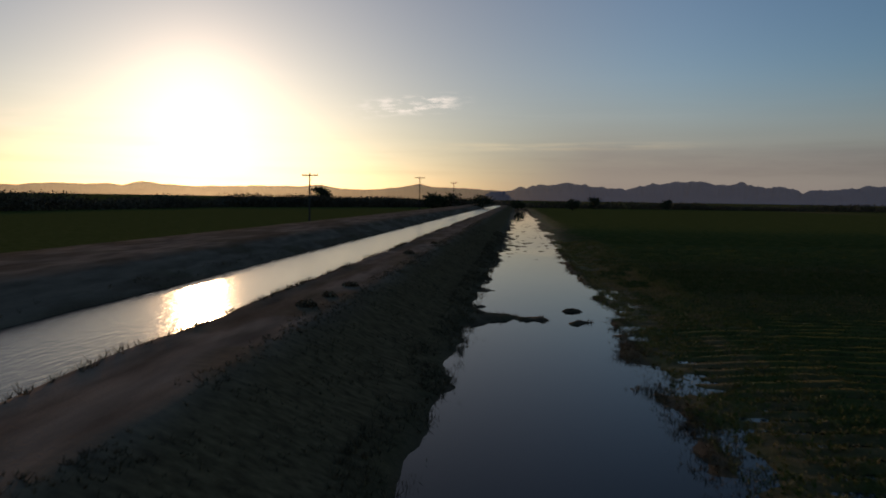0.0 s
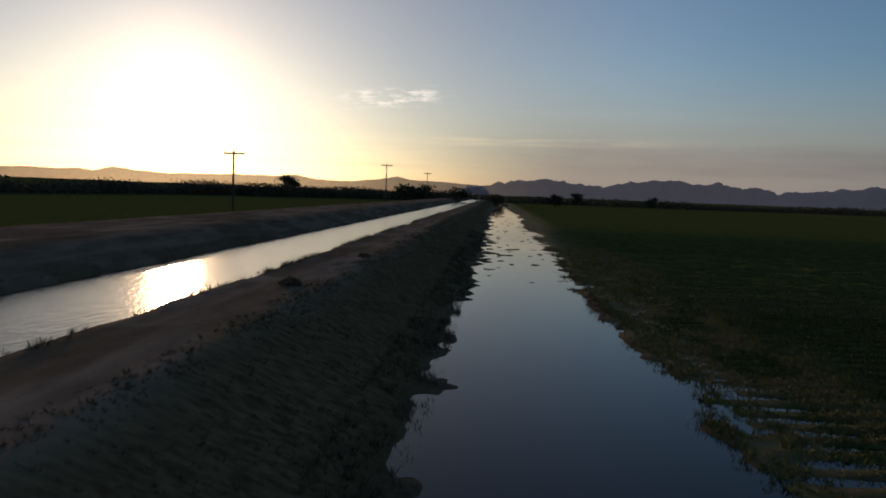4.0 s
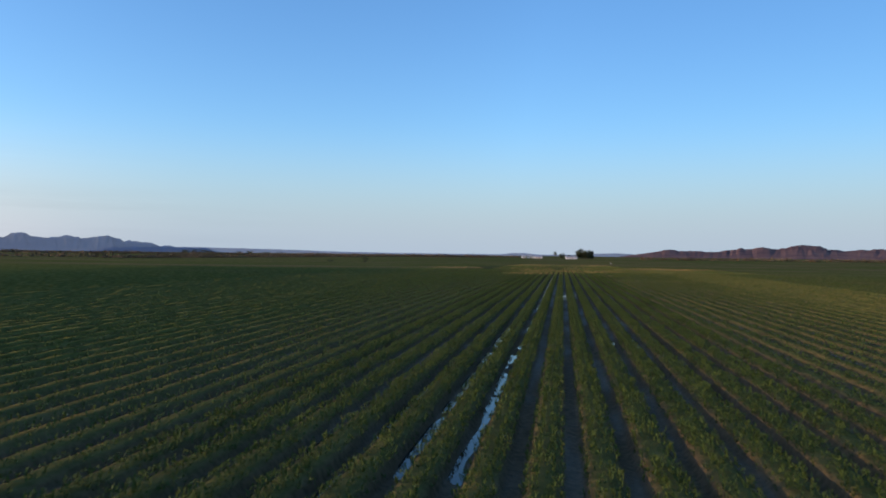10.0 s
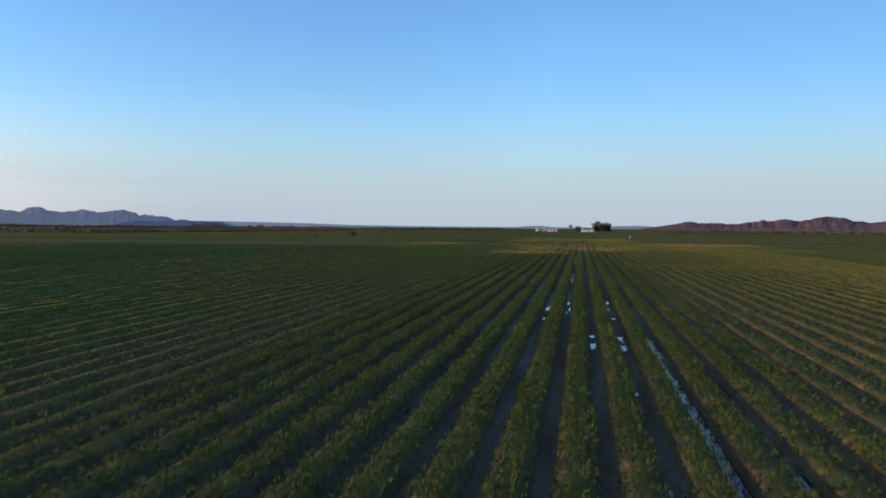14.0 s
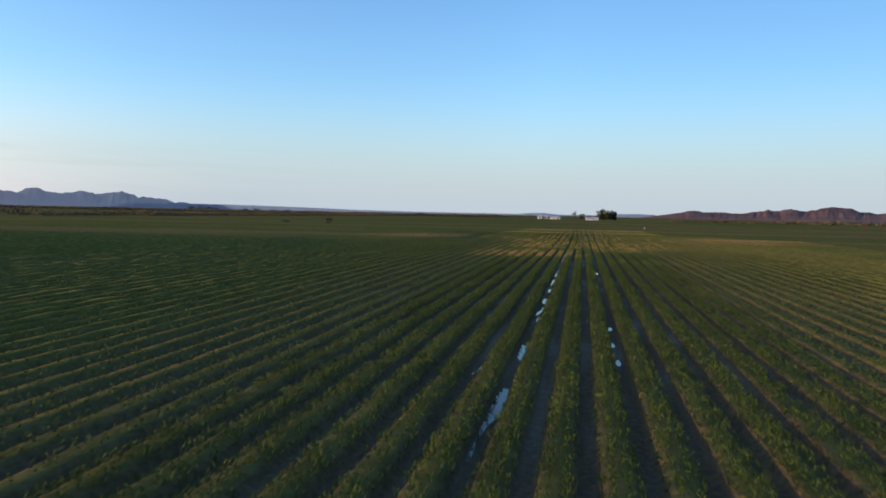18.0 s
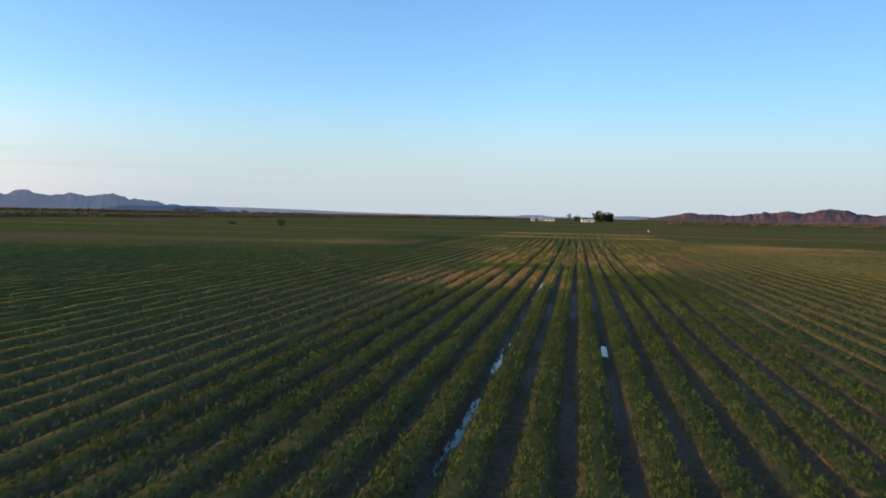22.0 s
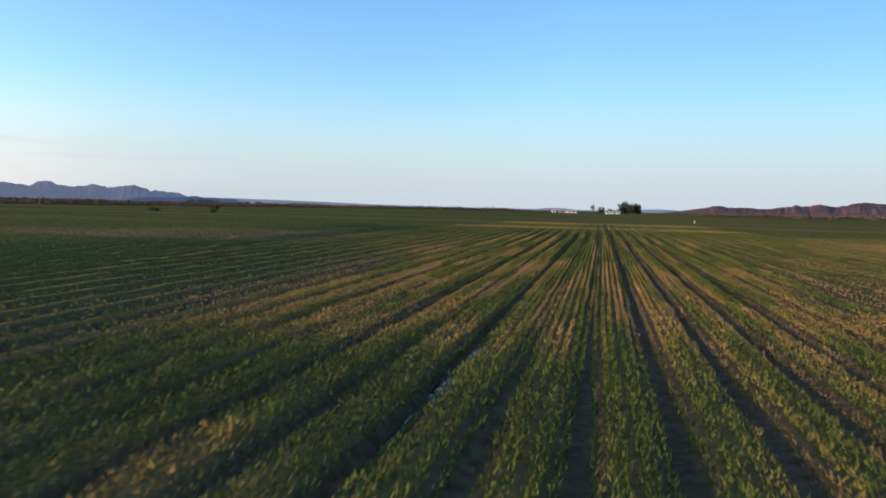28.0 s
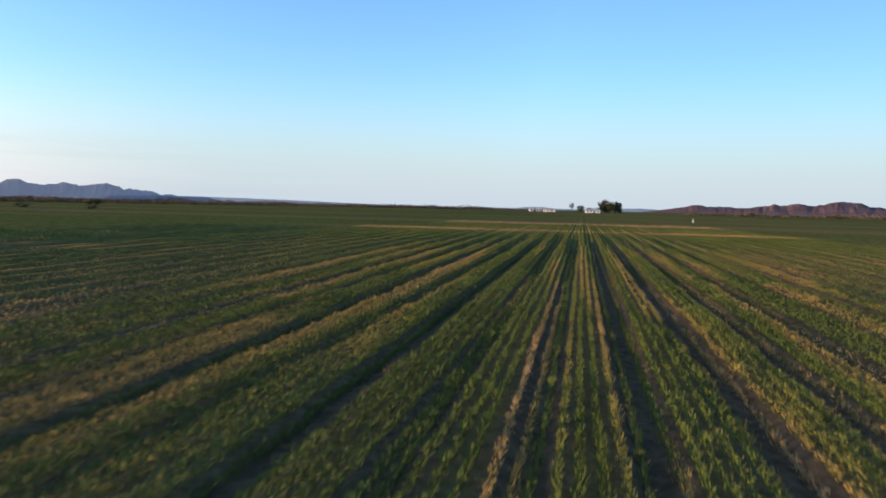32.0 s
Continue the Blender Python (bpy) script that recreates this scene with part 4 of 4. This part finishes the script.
def mountain_range(name, dist, depth, crest, rough, mat, label, seed, foot=0.15):
    """A rocky range seen across the plain: crest gives the height of its skyline in degrees at some bearings; the rock between is worn noise."""
    ca, ce = (np.array(c[::-1]) for c in zip(*crest))
    az0, az1 = ca[0], ca[-1]
    na, nr = int((az1 - az0) * 26), 15
    az = np.linspace(az0, az1, na)[:, None]
    r = np.linspace(0, 1, nr)[None, :]
    line = np.interp(az, ca, ce)
    knobs = 1.2 * np.abs(fbm(az * 0.8, az * 0 + 1, seed, 3) - 0.5) + 0.3 * np.abs(fbm(az * 3.0, az * 0 + 2, seed + 4, 2) - 0.5)
    ends = ease(az0, az0 + 1.0, az) * ease(az1, az1 - 1.0, az)
    smooth = np.clip(line, 0.02, None) * ends
    jagged = np.clip(line + rough * (1.2 * knobs - 0.22) * ease(0.05, 0.5, line), 0.02, None) * ends
    prof = np.where(r < 0.62, ease(-0.12, 0.62, r) ** 1.5 * (1 - foot) + foot * r / 0.62, 1 - ease(0.62, 1.05, r))
    gully = 1 - 0.30 * np.abs(fbm(az * 2.3 + r * 1.5, r * 4, seed + 5, 3) * 2 - 1) * np.sin(np.pi * np.clip(r / 0.62, 0, 1))
    top = ease(0.36, 0.62, r)          # only the crest itself is jagged
    z = (dist * np.tan(np.radians(smooth * (1 - top) + jagged * top)) + 4) * prof * np.where(r < 0.6, gully, 1) - 3 * (1 - prof)
    rr = dist - depth * 0.62 + depth * r + 0 * az
    ra = np.radians(az + 0 * r)
    verts = np.stack([-np.sin(ra) * rr + CENTRE[0], np.cos(ra) * rr + CENTRE[1], z], -1).reshape(-1, 3)
    idx = np.arange(na * nr).reshape(na, nr)
    f = np.stack([idx[:-1, :-1], idx[:-1, 1:], idx[1:, 1:], idx[1:, :-1]], -1).reshape(-1, 4)
    return tagged(np_mesh(name, verts, f, mat, True), label, "mountain", kind="structure")


CENTRE = (-40.0, 60.0)
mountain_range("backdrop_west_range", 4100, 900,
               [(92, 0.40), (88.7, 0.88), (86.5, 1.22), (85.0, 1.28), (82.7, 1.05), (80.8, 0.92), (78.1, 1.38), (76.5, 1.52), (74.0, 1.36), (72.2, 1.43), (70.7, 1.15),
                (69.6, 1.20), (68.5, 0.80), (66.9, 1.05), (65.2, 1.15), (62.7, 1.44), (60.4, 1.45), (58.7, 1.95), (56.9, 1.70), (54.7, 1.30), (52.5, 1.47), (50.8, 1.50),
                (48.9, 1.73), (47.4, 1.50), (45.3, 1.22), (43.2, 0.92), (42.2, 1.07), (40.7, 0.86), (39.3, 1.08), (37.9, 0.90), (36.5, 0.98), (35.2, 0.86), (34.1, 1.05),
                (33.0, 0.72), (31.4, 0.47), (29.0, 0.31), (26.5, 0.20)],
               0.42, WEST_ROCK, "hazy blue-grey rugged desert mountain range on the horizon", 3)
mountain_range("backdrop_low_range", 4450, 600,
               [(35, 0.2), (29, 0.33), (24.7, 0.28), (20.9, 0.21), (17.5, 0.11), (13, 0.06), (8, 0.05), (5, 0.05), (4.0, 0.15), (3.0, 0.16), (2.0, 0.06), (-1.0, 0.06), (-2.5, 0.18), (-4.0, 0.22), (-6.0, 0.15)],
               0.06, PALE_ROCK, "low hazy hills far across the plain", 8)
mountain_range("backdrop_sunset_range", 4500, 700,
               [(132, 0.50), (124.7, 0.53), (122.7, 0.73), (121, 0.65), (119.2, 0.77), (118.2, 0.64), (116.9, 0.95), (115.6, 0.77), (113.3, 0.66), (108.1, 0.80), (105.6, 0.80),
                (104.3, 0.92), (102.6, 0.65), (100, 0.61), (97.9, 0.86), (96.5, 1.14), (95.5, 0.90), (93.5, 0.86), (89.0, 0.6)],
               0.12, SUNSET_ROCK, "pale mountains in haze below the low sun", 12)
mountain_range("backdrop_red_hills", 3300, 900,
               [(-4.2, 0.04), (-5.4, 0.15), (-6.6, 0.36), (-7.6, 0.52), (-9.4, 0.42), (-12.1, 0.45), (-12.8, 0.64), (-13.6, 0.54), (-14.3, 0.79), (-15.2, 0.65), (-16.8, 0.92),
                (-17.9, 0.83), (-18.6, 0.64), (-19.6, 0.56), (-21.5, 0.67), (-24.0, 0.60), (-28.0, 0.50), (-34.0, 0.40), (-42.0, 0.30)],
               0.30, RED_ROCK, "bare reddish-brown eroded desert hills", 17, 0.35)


# ---- trees ----
def tree(name, m, height, spread, seed, label, group="", trunk_h=0.35, leafs=700, size=0.055, category="tree", low=0.30):
    rg = np.random.default_rng(seed)
    root = empty(name, m)
    bm = bmesh.new()
    bm_cyl(bm, (0, 0, -0.3), (0, 0, height * trunk_h), height * 0.035, height * 0.022)
    hubs = []
    for i in range(13):
        a = i * 2.399 + rg.uniform(-0.4, 0.4)
        up = rg.uniform(low, 0.86)
        out = spread * rg.uniform(0.25, 0.75) * math.sqrt(max(0.15, 1 - ((up - 0.6) / 0.45) ** 2))
        p = (math.cos(a) * out, math.sin(a) * out, height * up)
        bm_cyl(bm, (0, 0, height * trunk_h * rg.uniform(0.6, 1.0)), p, height * 0.015, height * 0.005, 6)
        hubs.append(p)
    part("trunk", bm, BARK, root)
    hubs = np.array(hubs)
    pick = rg.integers(0, len(hubs), leafs)
    c = hubs[pick] + rg.normal(size=(leafs, 3)) * np.array([spread * 0.19, spread * 0.19, height * 0.085])
    crown = leaf_quads("crown", c, height * size, rg, LEAF)
    crown.parent = root
    return tagged(root, label, category, group)


TREE_GREEN = "dark bushy roadside tree beyond the canal"
for x, y, h, s, sd in ((-511.4, -128.4, 13.0, 8.5, 1), (-332.9, -27.8, 8.9, 7.0, 2), (-339.7, -34.6, 8.3, 6.1, 7), (-332.9, -12, 7.7, 6.1, 3), (-366.8, 33.2, 6.7, 4.0, 4), (-468.5, 58, 7.9, 4.6, 5), (-479.8, 105.5, 7.1, 5.5, 6), (-366.8, 6, 5.8, 4.6, 8)):
    tree("tree", pose(x, y, 0), h, s, sd, TREE_GREEN, "trees beyond the canal", trunk_h=0.12, leafs=1100, size=0.05, low=0.22)
FAR_TREE = "dark leafy tree in a distant windbreak"
for x, y, h, s, sd in ((-868, 1530, 8.0, 11.0, 11), (-850, 1535, 8.6, 11.0, 12), (-832, 1535, 8.0, 11.0, 13), (-812, 1530, 7.6, 11.0, 14), (-748, 1540, 6.0, 9.0, 15), (-726, 1545, 7.0, 9.0, 16), (-690, 1550, 5.5, 11.0, 17), (-660, 1552, 5.5, 10.0, 18)):
    tree("tree", pose(x, y, 0), h, s, sd, FAR_TREE, "windbreak trees at the field edge", leafs=260, size=0.085)
GROVE = "tall dense dark-green shade tree beside the farmstead"
for x, y, h, s, sd in ((-32.4, 826, 9.4, 4.2, 21), (-27.6, 830, 11.0, 4.8, 22), (-24.6, 824, 9.8, 3.6, 23), (-20.8, 826, 10.4, 4.4, 24), (-17.0, 830, 9.6, 3.4, 25), (-48.6, 836, 6.6, 3.4, 26), (-41.5, 838, 4.6, 4.0, 27), (-38.0, 836, 4.0, 3.4, 29)):
    tree("tree", pose(x, y, 0), h, s, sd, GROVE, "farmstead trees", trunk_h=0.12, leafs=1300, size=0.045, low=0.2)
tree("tree", pose(-56.0, 842, 0), 8.0, 2.4, 28, "thin sparse tree beside the farmstead", "farmstead trees", trunk_h=0.5, leafs=260, size=0.04, low=0.55)


# ---- belts of brush that edge the fields ----
def brush_belt(name, a, b, width, height, count, label, seed, mat=BRUSH, size=0.5):
    rg = np.random.default_rng(seed)
    t = rg.uniform(0, 1, count)
    a, b = np.array(a), np.array(b)
    side = np.array([-(b - a)[1], (b - a)[0]]) / np.linalg.norm(b - a)
    base = a + (b - a) * t[:, None] + side * rg.uniform(-0.5, 0.5, (count, 1)) * width
    hh = height * (0.35 + 1.0 * fbm(t * np.linalg.norm(b - a) / 22, t * 0, seed, 4)) * rg.uniform(0.5, 1.25, count)
    per = 10
    c = np.repeat(np.concatenate([base, np.zeros((count, 1))], 1), per, 0)
    h = np.repeat(hh, per)
    c = c + np.stack([rg.normal(0, 0.42, len(h)) * h, rg.normal(0, 0.42, len(h)) * h, rg.uniform(0.0, 1.0, len(h)) ** 0.8 * h], -1)
    return tagged(leaf_quads(name, c, size, rg, mat), label, "brush", kind="stuff")


BELT = "belt of dry desert brush and small trees edging the field"
brush_belt("brush_belt", (40.0, -177.0), (-332.9, -134.1), 16, 5.2, 4500, BELT, 301, size=0.38)
brush_belt("brush_belt", (-332.9, -134.1), (-491.1, -18.8), 18, 5.8, 4000, BELT, 302, size=0.42)
brush_belt("brush_belt", (-491.1, -18.8), (-581.5, 331.5), 18, 4.6, 2200, BELT, 303, size=0.5)
brush_belt("brush_belt", (-581.5, 331.5), (-262, 345), 14, 3.6, 700, BELT, 304, size=0.42)
brush_belt("brush_belt", (-255, 330), (-250, 1000), 9, 2.3, 3000, BELT, 305, size=0.32)
brush_belt("brush_belt", (-250, 1000), (-120, 1300), 10, 2.6, 500, BELT, 308, size=0.58)
brush_belt("brush_belt", (30, 790), (420, 760), 10, 3.4, 700, BELT, 306, size=0.58)
brush_belt("brush_belt", (-900, 820), (-140, 900), 14, 3.4, 2200, BELT, 307, size=0.6)


# ---- power poles beside the canal ----
def utility_pole(x, y, height, turn):
    root = empty("utility_pole", pose(x, y, float(ground_height(np.array([x]), np.array([y]))[0]) - 0.05, 0, 0, turn))
    bm = bmesh.new()
    bm_cyl(bm, (0, 0, -0.4), (0, 0, height), 0.17, 0.11, 12)
    part("pole", bm, POLE_WOOD, root)
    bm = bmesh.new()
    bm_box(bm, 0, 0.13, height - 0.35, 2.9, 0.13, 0.20)
    part("crossarm", bm, POLE_WOOD, root)
    for s in (-1, 1):
        bm = bmesh.new()
        bm_cyl(bm, (s * 0.85, 0.15, height - 0.40), (0, 0.15, height - 1.15), 0.022, 0.022, 6)
        part("brace", bm, STEEL, root)
    for dx in (-1.35, -0.75, 0.75, 1.35):
        bm = bmesh.new()
        bm_cyl(bm, (dx, 0.13, height - 0.28), (dx, 0.13, height - 0.20), 0.015, 0.015, 6)
        bm_cyl(bm, (dx, 0.13, height - 0.20), (dx, 0.13, height - 0.13), 0.055, 0.065, 10)
        bm_cyl(bm, (dx, 0.13, height - 0.13), (dx, 0.13, height - 0.05), 0.045, 0.03, 10)
        part("insulator", bm, CERAMIC, root)
    bm = bmesh.new()
    bm_cyl(bm, (0, 0, height - 0.02), (0, 0, height + 0.05), 0.125, 0.06, 12)
    part("pole_cap", bm, STEEL, root)
    return tagged(root, "weathered wooden power pole with one crossarm", "utility pole", "power poles along the canal")


for x, y, h in ((-116.9, -38.1, 9.5), (-211.3, -28.6, 10.1), (-296.8, -22.9, 9.9)):
    utility_pole(x, y, h, 82)


# ---- farmstead at the end of the field ----
def farm_building(name, m, length, depth, wall_h, roof_h, windows, doors, label):
    root = empty(name, m)
    bm = bmesh.new()
    bm_box(bm, 0, 0, wall_h / 2 - 0.1, length, depth, wall_h + 0.2)
    for s in (-1, 1):      # gables
        x = s * length / 2
        vs = [bm.verts.new(p) for p in ((x, -depth / 2, wall_h), (x, depth / 2, wall_h), (x, 0, wall_h + roof_h))]
        ws = [bm.verts.new((p.co.x - s * 0.2, p.co.y, p.co.z)) for p in vs]
        bm.faces.new(vs)
        bm.faces.new(ws[::-1])
        for i in range(3):
            bm.faces.new((vs[i], ws[i], ws[(i + 1) % 3], vs[(i + 1) % 3]))
    bmesh.ops.recalc_face_normals(bm, faces=bm.faces)
    part("wall", bm, WHITE_WALL, root)
    for s in (-1, 1):
        bm = bmesh.new()
        run = depth / 2 + 0.5
        slope = math.atan2(roof_h, depth / 2)
        mm = Matrix.Translation((0, s * (depth / 4 + 0.12), wall_h + roof_h / 2 + 0.02)) @ Matrix.Rotation(-s * slope, 4, "X")
        bm_box(bm, 0, 0, 0, length + 0.9, run / math.cos(slope), 0.12, mm)
        part("roof", bm, ROOF, root)
    for i in range(windows):
        x = -length / 2 + length * (i + 0.5) / windows
        win = None
        bm = bmesh.new()
        for dx, dz, w, h in ((-0.6, 0, 0.1, 1.3), (0.6, 0, 0.1, 1.3), (0, 0.6, 1.3, 0.1), (0, -0.6, 1.3, 0.1)):
            bm_box(bm, x + dx, -depth / 2 - 0.02, 1.6 + dz, w, 0.1, h)
        win = part("window", bm, ROOF, root)
        bm = bmesh.new()
        bm_box(bm, x, -depth / 2 - 0.008, 1.6, 1.1, 0.03, 1.1)
        part("pane", bm, DARK_GLASS, win)
    for i in range(doors):
        x = -length / 2 + length * (i + 1) / (doors + 1) + 0.9
        bm = bmesh.new()
        bm_box(bm, x, -depth / 2 - 0.03, 1.02, 0.95, 0.07, 2.05)
        part("door", bm, TIMBER, root)
    return tagged(root, label, "farm building", "farmstead buildings")


farm_building("farmhouse", pose(-39, 812, 0, 0, 0, 4), 11.5, 7, 1.9, 1.1, 4, 1, "white farmhouse with a grey roof below the trees")
farm_building("barn", pose(-76, 858, 0, 0, 0, -3), 10, 7, 2.0, 1.0, 4, 2, "low white farm shed with a pale metal roof")
farm_building("barn", pose(-85.5, 862, 0, 0, 0, 6), 4.5, 5, 2.6, 1.0, 2, 1, "small white farm shed with a pale metal roof")
farm_building("barn", pose(-92, 860, 0, 0, 0, 2), 4, 5, 2.4, 1.0, 1, 1, "small white farm shed with a pale metal roof")


def marker_post(x, y):
    root = empty("irrigation_standpipe", pose(x, y, float(ground_height(np.array([x]), np.array([y]))[0]) - 0.03))
    bm = bmesh.new()
    bm_cyl(bm, (0, 0, -0.1), (0, 0, 0.60), 0.16, 0.16, 16)
    part("pipe", bm, ROOF, root)
    bm = bmesh.new()
    bm_cyl(bm, (0, 0, 0.60), (0, 0, 0.66), 0.19, 0.18, 16)
    part("rim", bm, ROOF, root)
    bm = bmesh.new()
    bm_cyl(bm, (0, 0, 0.66), (0, 0, 0.8), 0.02, 0.02, 8)
    part("valve_stem", bm, STEEL, root)
    return tagged(root, "short pale grey irrigation standpipe in the crop", "standpipe")


marker_post(-27.8, 338.0)
tree("bush", pose(-127.6, 309.5, 0), 2.0, 1.6, 61, "low dark bush at the field's cross track", "bushes in the field", trunk_h=0.15, leafs=420, size=0.07, category="bush", low=0.15)
tree("bush", pose(-143.0, 312.0, 0), 1.2, 1.5, 62, "low dark bush at the field's cross track", "bushes in the field", trunk_h=0.15, leafs=300, size=0.09, category="bush", low=0.15)
